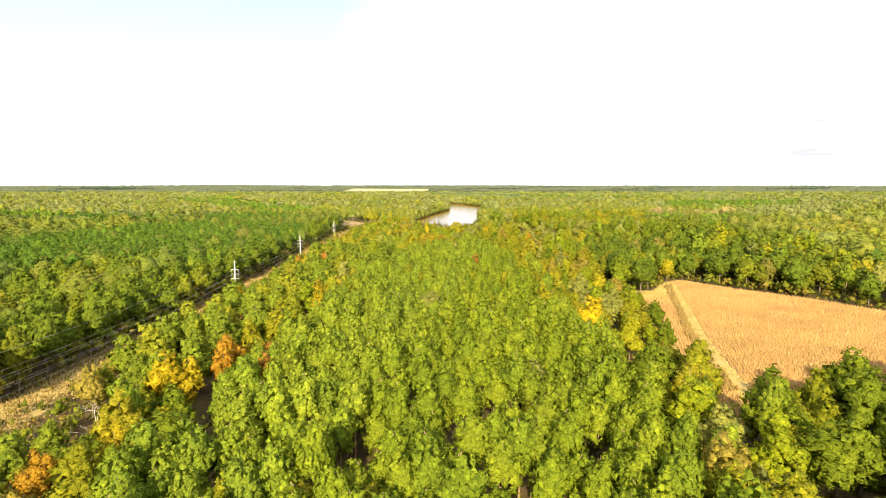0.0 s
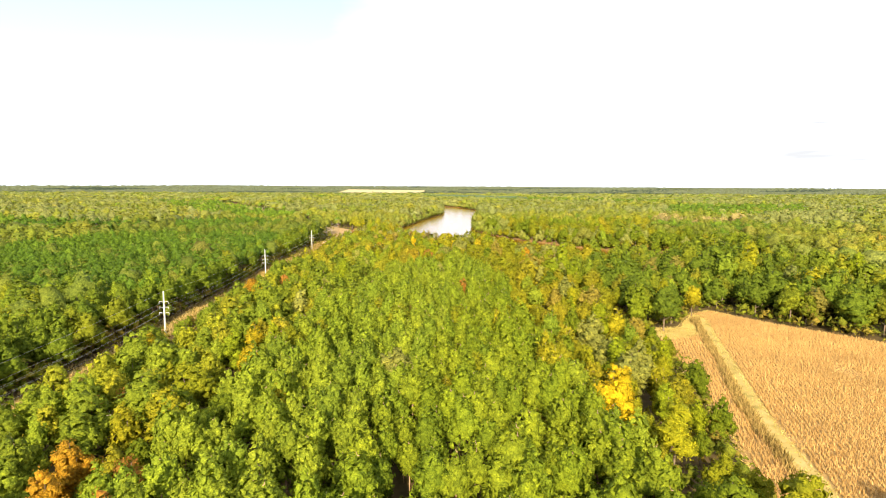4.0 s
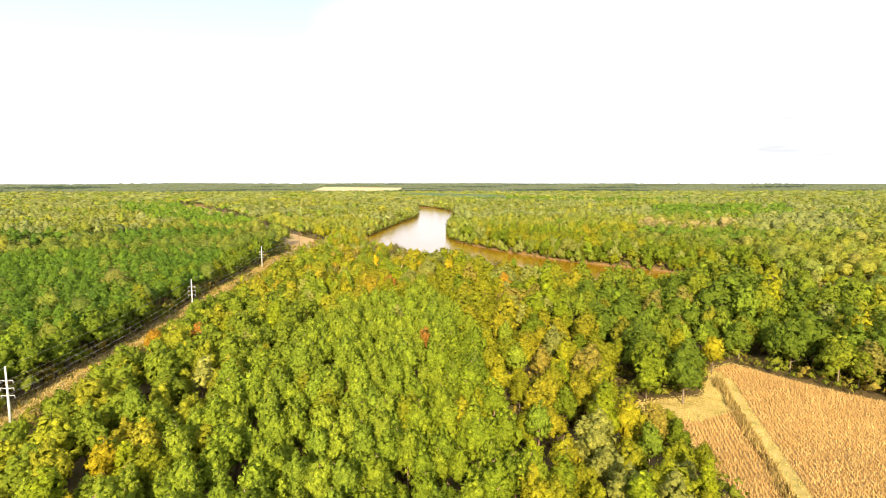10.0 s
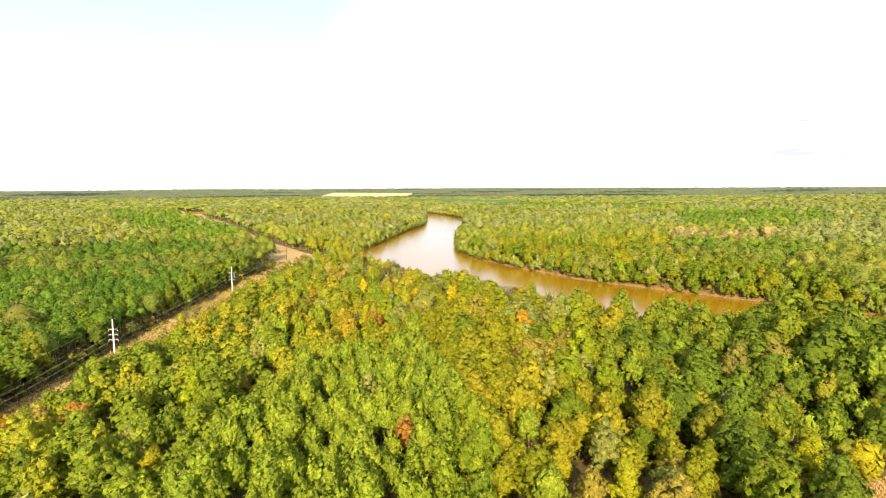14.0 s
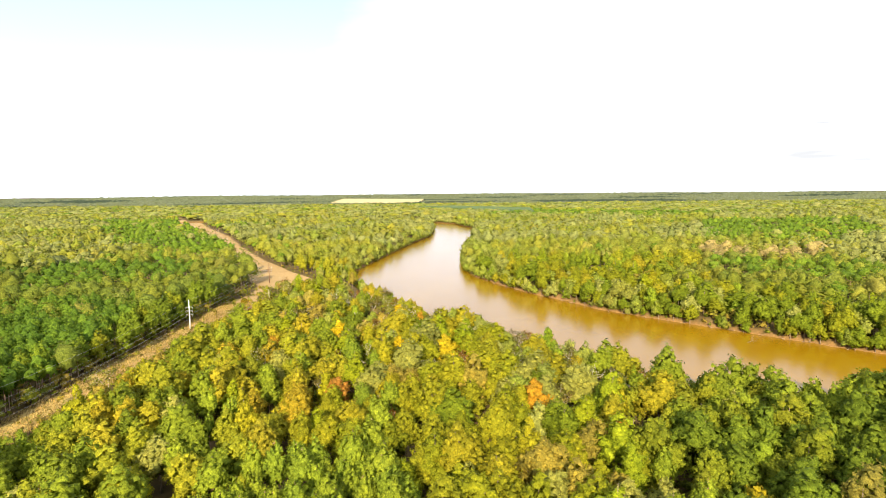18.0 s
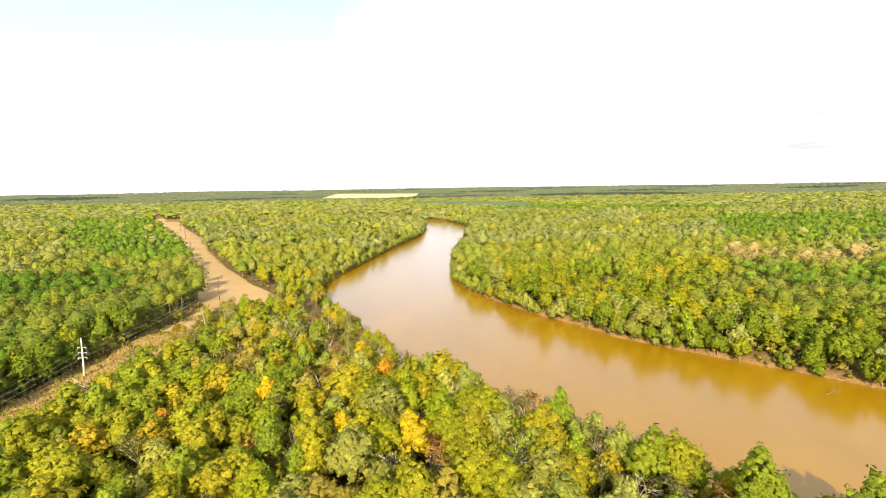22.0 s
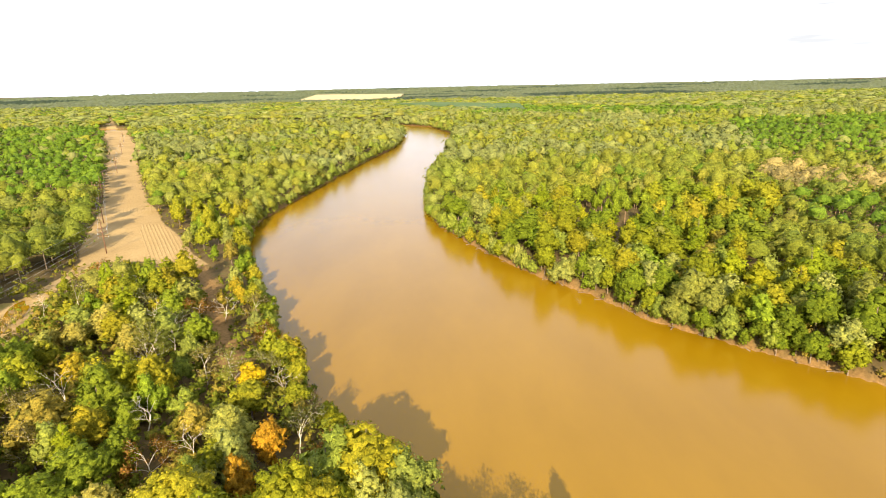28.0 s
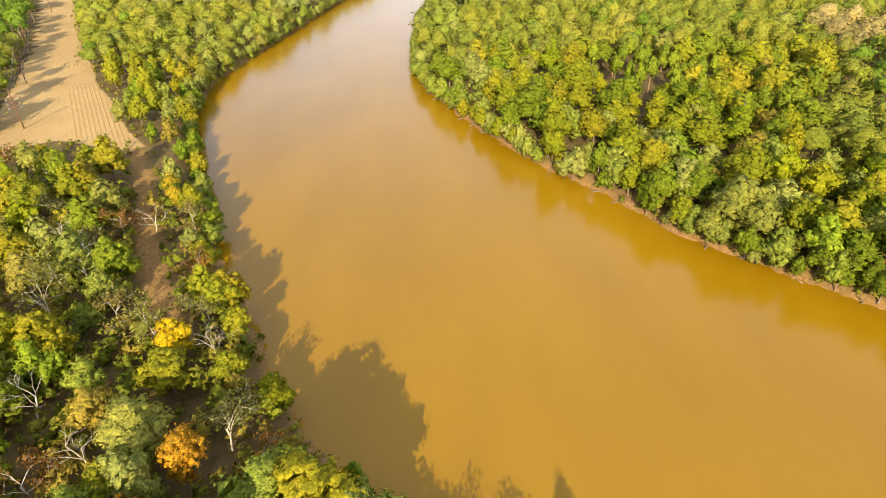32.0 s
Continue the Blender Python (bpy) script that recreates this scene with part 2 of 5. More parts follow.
# ---------------------------------------------------------------- mesh helpers
def tri_mesh(name, v, f, mats, index=None, tint=None, extra=(), normals=None):
    """A mesh from arrays of places and triangles (or quads), with the colour of each corner's tree."""
    v, f = np.asarray(v, np.float32), np.asarray(f, np.int32)
    me = bpy.data.meshes.new(name)
    n, k = f.shape
    me.vertices.add(len(v))
    me.vertices.foreach_set("co", v.ravel())
    me.loops.add(n * k)
    me.loops.foreach_set("vertex_index", f.ravel())
    me.polygons.add(n)
    me.polygons.foreach_set("loop_start", np.arange(0, n * k, k, dtype=np.int32))
    for mt in mats:
        me.materials.append(mt)
    if index is not None:
        me.polygons.foreach_set("material_index", np.asarray(index, np.int32))
    for key, val in ((("tint", tint),) if tint is not None else ()) + tuple(extra):
        a = me.color_attributes.new(key, "FLOAT_COLOR", "POINT")
        a.data.foreach_set("color", np.concatenate([val, np.ones((len(v), 1))], 1).astype(np.float32).ravel())
    me.update(calc_edges=True)
    if normals is not None:
        me.polygons.foreach_set("use_smooth", np.ones(n, bool))
        me.attributes.new("custom_normal", "FLOAT_VECTOR", "POINT").data.foreach_set("vector", np.asarray(normals, np.float32).ravel())
    return me


def smooth(me):
    me.polygons.foreach_set("use_smooth", np.ones(len(me.polygons), bool))
    return me


def tube(points, r0, r1, sides=5):
    """A tapered tube along points: places and triangles."""
    p = np.asarray(points, float)
    n = len(p)
    ang = np.linspace(0, 2 * np.pi, sides, endpoint=False)
    vs = []
    for i in range(n):
        d = p[min(i + 1, n - 1)] - p[max(i - 1, 0)]
        d /= np.linalg.norm(d) + 1e-9
        a = np.cross(d, (0.0, 0.0, 1.0) if abs(d[2]) < 0.9 else (1.0, 0.0, 0.0))
        a /= np.linalg.norm(a)
        b = np.cross(d, a)
        r = r0 + (r1 - r0) * i / (n - 1)
        vs.append(p[i] + r * (np.cos(ang)[:, None] * a + np.sin(ang)[:, None] * b))
    f = []
    for i in range(n - 1):
        for j in range(sides):
            q, w = i * sides + j, i * sides + (j + 1) % sides
            f += [(q, w, w + sides), (q, w + sides, q + sides)]
    for j in range(1, sides - 1):
        f += [(0, j + 1, j), ((n - 1) * sides, (n - 1) * sides + j, (n - 1) * sides + j + 1)]
    return np.concatenate(vs), np.array(f)


def merge(bits):
    """Several (places, triangles) as one."""
    vs, fs, o = [], [], 0
    for v, f in bits:
        vs.append(v)
        fs.append(np.asarray(f) + o)
        o += len(v)
    return np.concatenate(vs), np.concatenate(fs)


def ball(level):
    """A sphere of near-equal triangles: places and triangles."""
    bm = bmesh.new()
    bmesh.ops.create_icosphere(bm, subdivisions=level, radius=1.0)
    v = np.array([q.co[:] for q in bm.verts])
    f = np.array([[q.index for q in t.verts] for t in bm.faces])
    bm.free()
    return v, f


BALLS = {k: ball(k) for k in (1, 2, 3)}


def canopy(rng, lobes, h, level, shrink=0.95, rough=0.1):
    """The leafy body of a crown: the outer hull of its lobes, uneven, with soft normals."""
    u, f = BALLS[level]
    turn = np.array(Euler(rng.uniform(0, 6.28, 3)).to_matrix())
    u = u @ turn.T
    lobes = np.asarray(lobes, float)
    c = np.array((lobes[:, 0].mean(), lobes[:, 1].mean(), 0.5 * (lobes[:, 2].min() + lobes[:, 2].max()) - 0.1 * h))
    o, rad = lobes[:, :3] - c, lobes[:, 3]
    along = u @ o.T
    disc = rad ** 2 - (o ** 2).sum(1) + along ** 2
    out = np.where(disc > 0, along + np.sqrt(np.maximum(disc, 0)), 0).max(1)
    least = 0.5 * np.median(out[out > 0])
    v = c + u * (np.maximum(out, least) * shrink * rng.uniform(1 - rough, 1 + rough, len(u)))[:, None]
    g = np.cross(v[f[:, 1]] - v[f[:, 0]], v[f[:, 2]] - v[f[:, 0]])
    n = np.zeros_like(v)
    for k in range(3):
        np.add.at(n, f[:, k], g)
    n /= np.linalg.norm(n, axis=1)[:, None] + 1e-9
    n = 0.6 * n + 0.4 * u
    n /= np.linalg.norm(n, axis=1)[:, None] + 1e-9
    if shrink > 0.93 or level < 3:
        f = f[u[f].mean(1)[:, 2] > (-0.45 if level > 1 else -0.3)]
    return v, f, n


def unit(a):
    return a / (np.linalg.norm(a, axis=-1, keepdims=True) + 1e-9)


def clumps(rng, hull, count, per, radius, size, long=1.6, tall=1.0, capped=True):
    """Leafy tufts all over a crown's hull, spread evenly: each a ragged cap of pointed leaves with loose sprays round it."""
    hv, hf, hn = hull
    area = np.linalg.norm(np.cross(hv[hf[:, 1]] - hv[hf[:, 0]], hv[hf[:, 2]] - hv[hf[:, 0]]), axis=1)
    area = area * np.where(hn[hf].mean(1)[:, 2] < -0.45, 0.2, 1.0)
    pick = hf[rng.choice(len(hf), count * 6, p=area / area.sum())]
    w = rng.dirichlet((1, 1, 1), count * 6)
    p, d = (hv[pick] * w[:, :, None]).sum(1), unit((hn[pick] * w[:, :, None]).sum(1))
    chosen, gap = [0], np.linalg.norm(p - p[0], axis=1)
    while len(chosen) < count:
        nxt = int(np.argmax(gap * rng.uniform(0.75, 1.0, len(gap))))
        chosen.append(nxt)
        gap = np.minimum(gap, np.linalg.norm(p - p[nxt], axis=1))
    p, d = p[chosen], d[chosen]
    d = unit(d + rng.normal(size=d.shape) * 0.2 + np.array((0, 0, 0.12)))
    r = radius * rng.uniform(0.65, 1.4, count)
    c = p + d * (r * rng.uniform(-0.55, 0.4, count))[:, None]
    stretch = np.array((1, 1, tall))
    side = unit(np.cross(d, rng.normal(size=d.shape)))
    other = np.cross(d, side)
    ang = (np.arange(5) * 1.2566)[None] + rng.uniform(-0.4, 0.4, (count, 5)) + rng.uniform(0, 6.28, (count, 1))
    ray = np.cos(ang)[..., None] * side[:, None] + np.sin(ang)[..., None] * other[:, None]
    rim = c[:, None] + (ray * rng.uniform(0.75, 1.25, (count, 5, 1)) - d[:, None] * rng.uniform(0.15, 0.75, (count, 5, 1))) * r[:, None, None] * stretch
    apex = c + d * (r * rng.uniform(0.5, 0.75, count))[:, None] * stretch
    cap_v = np.concatenate([apex[:, None], rim], 1).reshape(-1, 3)
    cap_n = unit(np.concatenate([d[:, None], 0.7 * ray + 0.55 * d[:, None]], 1) + rng.normal(size=(count, 6, 3)) * 0.12).reshape(-1, 3)
    k = np.arange(5)
    cap_f = (np.stack([np.zeros(5, int), 1 + k, 1 + (k + 1) % 5], 1)[None] + 6 * np.arange(count)[:, None, None]).reshape(-1, 3)
    if not capped:
        cap_v, cap_f, cap_n = cap_v[:0], cap_f[:0], cap_n[:0]
    o = len(cap_v)
    out = unit(np.repeat(d, per, 0) + 0.95 * unit(rng.normal(size=(count * per, 3))) + np.array((0, 0, 0.15)))
    rr = np.repeat(r, per)
    q = np.repeat(c, per, 0) + out * (rr * rng.uniform(0.72, 1.1, count * per))[:, None] * stretch
    s = (size * rng.uniform(0.6, 1.4, count * per) * np.sqrt(rr / radius))[:, None]
    face = unit(out + rng.normal(size=out.shape) * 0.42)
    t = unit(np.cross(face, rng.normal(size=out.shape)) + np.array((0, 0, 0.4 * (tall > 1.05))))
    b = unit(np.cross(face, t))
    v = np.stack([q + t * s * long * 0.62, q - t * s * 0.42 + b * s * 0.55, q - t * s * 0.42 - b * s * 0.55], 1)
    f = np.arange(count * per * 3).reshape(-1, 3)
    back = (np.cross(v[:, 1] - v[:, 0], v[:, 2] - v[:, 0]) * out).sum(1) < 0
    f[back] = f[back][:, ::-1]
    n = unit(0.7 * out + 0.3 * np.repeat(d, per, 0) + rng.normal(size=out.shape) * 0.14)
    return np.concatenate([cap_v, v.reshape(-1, 3)]), np.concatenate([cap_f, f + o]), np.concatenate([cap_n, np.repeat(n, 3, 0)])


def upright(v):
    """Normals that point away from an upright stem."""
    n = np.column_stack([v[:, :2], np.full(len(v), 0.02)])
    return n / np.linalg.norm(n, axis=1)[:, None]


def crown_lobes(rng, kind):
    """The large lobes of a crown, and the tree's height, for one kind of tree."""
    out = []
    if kind == "pine":
        h = 17.0
        for z, q, s in ((8.4, 1.3, 1.5), (10.2, 1.35, 1.65), (12.0, 1.05, 1.5), (13.7, 0.65, 1.2), (15.2, 0.25, 0.95), (16.4, 0.1, 0.6)):
            for i in range(3 if z < 14 else 1):
                a = i * 2.09 + z + rng.normal() * 0.4
                g = s * rng.uniform(0.85, 1.2)
                out.append((q * math.cos(a), q * math.sin(a), z + rng.normal() * 0.45, g))
        return out, h
    h, w, base, n = {"oak": (15.2, 4.7, 2.6, 15), "maple": (14.0, 3.8, 2.6, 13), "poplar": (16.8, 3.6, 3.0, 14), "willow": (12.4, 4.1, 0.6, 14), "shrub": (3.4, 1.7, 0.3, 6)}[kind]
    tip = rng.normal(size=2) * 0.14 * w
    for i in range(n):
        u = (i + 0.5) / n
        a = i * 2.4 + rng.normal() * 0.5
        prof = math.sin(math.pi * (0.3 + 0.66 * u)) ** 0.75
        s = w * rng.uniform(0.3, 0.46) * (0.5 + 0.5 * prof)
        q = (w * prof - 0.75 * s) * rng.uniform(0.62, 1.0)
        z = base + s + (h - base - 2 * s) * (u + rng.normal() * 0.06)
        out.append((q * math.cos(a) + tip[0] * u, q * math.sin(a) + tip[1] * u, z, s))
    out.append((tip[0], tip[1], h - 0.28 * w, 0.28 * w))
    return out, h


def tree_trunk(rng, kind, lobes, h, sides=6, limbs=6):
    """A tapered trunk that leans a little, with limbs that reach into the lobes."""
    r = {"pine": 0.2, "oak": 0.26, "maple": 0.2, "poplar": 0.2, "willow": 0.2, "shrub": 0.06}[kind]
    lean = rng.normal(size=2) * 0.25
    top = 0.8 * h if kind == "pine" else 0.72 * h
    zs = np.linspace(-0.4, top, 5)
    axis = np.stack([lean[0] * (zs / h) ** 2, lean[1] * (zs / h) ** 2, zs], 1)
    bits = [tube(axis, r, r * 0.3, sides)]
    for i in rng.choice(len(lobes), min(limbs, len(lobes)), replace=False):
        c = np.array(lobes[i][:3])
        z0 = max(c[2] * 0.62, 0.3) if kind != "pine" else c[2] - 0.5
        a = np.array([lean[0] * (z0 / h) ** 2, lean[1] * (z0 / h) ** 2, z0])
        m = a * 0.45 + c * 0.55 + np.array((0, 0, -0.35))
        bits.append(tube([a, m, c], r * 0.42, r * 0.12, 4))
    return merge(bits)


def dead_tree_mesh(rng, h):
    """A bare tree: a trunk that forks again and again."""
    bits = []

    def grow(p, d, length, r, level):
        pts = [p]
        for _ in range(3):
            d = d + rng.normal(size=3) * 0.13
            d /= np.linalg.norm(d)
            pts.append(pts[-1] + d * length / 3)
        bits.append(tube(pts, r, r * 0.55, 5 if level == 0 else 3))
        if level < 4:
            for _ in range((4, 3, 3, 2)[level]):
                e = d + rng.normal(size=3) * 0.62
                e[2] = abs(e[2]) * 0.8 + 0.1
                grow(pts[rng.integers(2, 4)], e / np.linalg.norm(e), length * rng.uniform(0.5, 0.72), r * 0.5, level + 1)

    grow(np.array((0.0, 0.0, -0.3)), np.array((0.04, 0.02, 1.0)), h * 0.48, 0.2, 0)
    return merge(bits)


# ---------------------------------------------------------------- the plan
RIGHT_BANK = [(900, 20), (700, 165), (480, 322), (340, 432), (269, 492), (240, 515), (190, 563), (163, 588), (139, 614), (124, 642), (106, 667),
              (84, 711), (64, 762), (57, 800), (56, 880), (72, 1034), (98, 1240), (98, 1390), (60, 1550), (-60, 1690), (-300, 1765), (-700, 1700)]
LEFT_BANK = [(-700, 1600), (-320, 1645), (-100, 1575), (-15, 1500), (12, 1390), (8, 1200), (-19, 1051), (-45, 870), (-56, 790), (-50, 740), (-35, 693),
             (5, 600), (22, 571), (30, 553), (47, 532), (72, 510), (92, 483), (107, 461), (129, 441), (178, 427), (239, 391), (330, 322), (450, 225), (700, 30), (850, -90)]
RIVER = RIGHT_BANK + LEFT_BANK
FIELD = [(63, 114), (71, 157), (79, 190), (86, 230), (88, 250), (80, 262), (80, 273), (108, 278), (122, 302), (134, 308), (150, 284), (172, 260), (188, 234), (225, 185), (225, 136), (120, 133), (88, 125)]
CORRIDOR = [(-110, -80), (-90, -80), (-91, 95), (-97, 140), (-99, 205), (-98.5, 270), (-100.5, 340), (-101.5, 400), (-101.5, 500), (-100, 560), (-100, 640), (-118, 640), (-117, 560), (-116, 500), (-112, 400), (-108.5, 270), (-108.5, 150)]
DIRT = [(-107, 545), (-107, 450), (-101, 450), (-99, 548), (-92, 572), (-85, 597), (-95, 625), (-104, 655), (-103, 684), (-90, 693), (-72, 686), (-56, 676), (-50, 684), (-66, 704), (-88, 740), (-114, 776), (-128, 802), (-167, 864), (-243, 1006), (-328, 1187), (-452, 1402),
        (-566, 1619), (-636, 1700), (-880, 2130), (-905, 2150), (-664, 1710), (-620, 1600), (-470, 1362), (-285, 1022), (-200, 868), (-156, 772), (-139, 734), (-129, 712), (-117, 694), (-112, 670), (-112, 640), (-113, 604)]
BARE = [(-57, 682), (-41, 654), (-28, 622), (-15, 594), (-6, 578), (6, 560), (11, 564), (2, 579), (-8, 598), (-22, 626), (-35, 656), (-51, 684)]
PINES_MID = [(-46, -20), (46, -20), (42, 90), (46, 150), (36, 240), (38, 300), (32, 350), (16, 385), (-10, 372), (-28, 320), (-38, 240), (-48, 150)]
PINES_LEFT = [(-118, 300), (-118, 470), (-150, 590), (-290, 560), (-330, 380), (-250, 280)]
PINES_FAR = [[(-330, 900), (-190, 840), (-250, 960), (-420, 1240), (-640, 1300)], [(262, 690), (278, 768), (345, 745), (420, 700), (340, 630)], [(379, 975), (560, 1380), (900, 1420), (640, 1000), (452, 890)], [(-502, 1170), (-790, 1560), (-597, 1574), (-364, 1172)], [(120, 770), (190, 790), (215, 740), (160, 720)],
             [(-700, 700), (-330, 620), (-330, 720), (-700, 860)], [(-260, 620), (-170, 690), (-200, 780), (-330, 760)], [(130, 1750), (500, 1500), (900, 1700), (300, 2000)]]
TAN_WOOD = [(300, 798), (318, 868), (400, 852), (440, 800), (345, 748)]
MEADOW = [(120, 2080), (300, 1870), (330, 2150), (60, 2350), (-60, 2300)]
FAR_FIELD = [(-585, 3300), (-290, 3130), (-95, 3330), (-95, 3800), (-640, 4000)]
# the lane through the corn, and the corn's two parts
LANE = [(124, 296), (120, 289), (111, 261), (100, 226), (92.5, 203), (85, 177), (77, 140), (73, 118), (77.6, 118), (81.1, 140), (89.1, 177), (96.6, 203), (104.1, 226), (114.6, 261), (124, 289)]
HEADLAND = [(80, 273), (80, 264), (96, 259), (112, 266), (120, 288), (126, 300), (122, 302), (108, 278)]


def inside(poly, p):
    """Which of the points p lie in the polygon."""
    x, y = p[:, 0], p[:, 1]
    res = np.zeros(len(p), bool)
    for (x0, y0), (x1, y1) in zip(poly, poly[1:] + poly[:1]):
        if y0 != y1:
            res ^= ((y0 > y) != (y1 > y)) & (x < (x1 - x0) * (y - y0) / (y1 - y0) + x0)
    return res


def edge_distance(poly, p, closed=True):
    """Distance of the points p from the polygon's outline."""
    best = np.full(len(p), 1e9)
    ring = list(zip(poly, poly[1:] + (poly[:1] if closed else [])))
    for a, b in ring:
        a, b = np.array(a, float), np.array(b, float)
        ab = b - a
        t = np.clip(((p - a) @ ab) / (ab @ ab), 0, 1)
        best = np.minimum(best, np.hypot(*(p - a - t[:, None] * ab).T))
    return best


def signed(poly, p):
    """Metres inside the polygon; outside it is negative."""
    return np.where(inside(poly, p), 1, -1) * edge_distance(poly, p)


def waves(p, size, seed):
    """Soft uneven waves between -1 and 1, about size metres long."""
    r = np.random.default_rng(seed)
    out = np.zeros(len(p))
    for _ in range(7):
        a, s, ph = r.uniform(0, 6.28), size * r.uniform(0.6, 1.6), r.uniform(0, 6.28)
        out += np.sin((p[:, 0] * math.cos(a) + p[:, 1] * math.sin(a)) * 6.28 / s + ph)
    return out / 4.0


WATER_Z, LAND_Z = -2.0, 2.0


def ground_height(p):
    """The land's height: flat bottoms, banks that fall to the river, low rises far away."""
    r = np.hypot(p[:, 0] - 30, p[:, 1] - 100)
    far = np.clip((r - 3450) / 1300, 0, 1)
    z = LAND_Z + 28 * far * far * (3 - 2 * far) * (1 + 0.12 * waves(p, 1500, 5))
    s = -signed(RIVER, p) + waves(p, 16, 3) * 1.1
    bank = np.interp(s, [-30, -6, 0, 0.8, 2.2, 5.0], [-6, -4.2, -2.15, -0.8, 1.2, 2.0])
    near = s < 5
    z[near] = bank[near]
    return z


def axis_steps(mid, end0, end1, grow=1.12):
    """Grid lines: those of mid, then wider and wider apart out to both ends."""
    d, x, out = mid[-1] - mid[-2], mid[-1], []
    while x < end1:
        d *= grow
        x += d
        out.append(min(x, end1))
    d, x, pre = mid[1] - mid[0], mid[0], []
    while x > end0:
        d *= grow
        x -= d
        pre.append(max(x, end0))
    return np.array(pre[::-1] + list(mid) + out)


def build_ground():
    xs = axis_steps(np.concatenate([np.arange(-940, -180, 9.0), np.arange(-178, 242, 2.7)]), -4900, 4900)
    ys = axis_steps(np.concatenate([np.arange(90, 830, 2.9), np.arange(834, 2180, 10.0)]), -4700, 5300)
    gx, gy = np.meshgrid(xs, ys)
    p = np.stack([gx.ravel(), gy.ravel()], 1)
    z = ground_height(p)
    z += np.where(z > 1.9, waves(p, 9, 8) * 0.05, 0)
    i = np.arange(len(p)).reshape(len(ys), len(xs))
    f = np.stack([i[:-1, :-1], i[:-1, 1:], i[1:, 1:], i[1:, :-1]], -1).reshape(-1, 4)
    soft = lambda poly, w: np.clip(0.5 + signed(poly, p) / w, 0, 1)
    zone = np.stack([soft(DIRT, 5), soft(FIELD, 4), np.maximum(soft(CORRIDOR, 6), np.maximum(soft(LANE, 2.5), soft(HEADLAND, 4)))], 1)
    s = -signed(RIVER, p)
    # the BARE strip takes the mud tone; part of its darkness is painted tree shade
    bank = np.maximum(np.clip(1.1 - s / 1.7, 0, 1), 0.9 * soft(BARE, 3))
    me = smooth(tri_mesh("ground", np.column_stack([p, z]), f, [GROUND], extra=(("zone", zone), ("bank", np.stack([bank] * 3, 1)))))
    tagged(new("ground", me), "flat river bottom of leaf litter, dry grass and mud", "ground", kind="structure")
    q = [(-900, -200), (1000, -200), (1000, 1900), (-900, 1900)]
    nx, ny = 40, 44
    wx, wy = np.meshgrid(np.linspace(-900, 1000, nx), np.linspace(-200, 1900, ny))
    i = np.arange(nx * ny).reshape(ny, nx)
    f = np.stack([i[:-1, :-1], i[:-1, 1:], i[1:, 1:], i[1:, :-1]], -1).reshape(-1, 4)
    cx, cy = wx.ravel()[f].mean(1), wy.ravel()[f].mean(1)
    keep = signed(RIVER, np.stack([cx, cy], 1)) > -60
    me = tri_mesh("river", np.column_stack([wx.ravel(), wy.ravel(), np.full(nx * ny, WATER_Z)]), f[keep], [WATER])
    tagged(new("river", me), "wide slow river of muddy brown water", "river", kind="structure")


build_ground()

# ---------------------------------------------------------------- woods
rng = np.random.default_rng(11)
TINTS = {"pine": [(0.192, 0.246, 0.016), (0.205, 0.255, 0.017), (0.172, 0.228, 0.017), (0.215, 0.26, 0.018)],
         "oak": [(0.215, 0.228, 0.013), (0.238, 0.236, 0.014), (0.268, 0.242, 0.016), (0.15, 0.19, 0.013), (0.265, 0.216, 0.036), (0.235, 0.24, 0.05)],
         "maple": [(0.47, 0.345, 0.013), (0.41, 0.225, 0.02), (0.36, 0.285, 0.014), (0.31, 0.275, 0.014), (0.34, 0.165, 0.03)],
         "poplar": [(0.238, 0.27, 0.012), (0.268, 0.268, 0.013), (0.205, 0.25, 0.013), (0.285, 0.268, 0.015)],
         "willow": [(0.245, 0.275, 0.05), (0.22, 0.262, 0.04), (0.285, 0.3, 0.072), (0.205, 0.275, 0.022)],
         "shrub": [(0.17, 0.19, 0.02), (0.225, 0.21, 0.03), (0.15, 0.175, 0.02), (0.26, 0.205, 0.036)]}
KINDS = ["pine", "oak", "maple", "poplar", "willow", "shrub"]
# tufts on a crown, sprays in each, a tuft's radius and a spray's size, at each level of fullness
FULL = {"pine": [(66, 7, 0.6, 0.3), (46, 5, 0.72, 0.38), (22, 4, 0.8, 0.48), (7, 3, 1.1, 0.8), (5, 2, 1.4, 1.2)],
        "oak": [(120, 10, 0.76, 0.25), (80, 6, 0.9, 0.37), (46, 5, 1.05, 0.5), (10, 4, 1.4, 0.9), (6, 2, 1.8, 1.4)],
        "maple": [(96, 10, 0.72, 0.24), (62, 6, 0.86, 0.36), (38, 5, 1.0, 0.48), (9, 4, 1.3, 0.85), (5, 2, 1.6, 1.3)],
        "poplar": [(112, 10, 0.7, 0.24), (70, 6, 0.85, 0.36), (42, 5, 1.0, 0.48), (10, 4, 1.3, 0.85), (6, 2, 1.6, 1.3)],
        "willow": [(112, 10, 0.68, 0.24), (80, 6, 0.74, 0.34), (42, 5, 1.0, 0.48), (10, 4, 1.3, 0.85), (6, 2, 1.6, 1.3)],
        "shrub": [(22, 3, 0.42, 0.24), (10, 4, 0.52, 0.3), (8, 5, 0.56, 0.34), (4, 4, 0.8, 0.5), (4, 4, 0.8, 0.5)]}


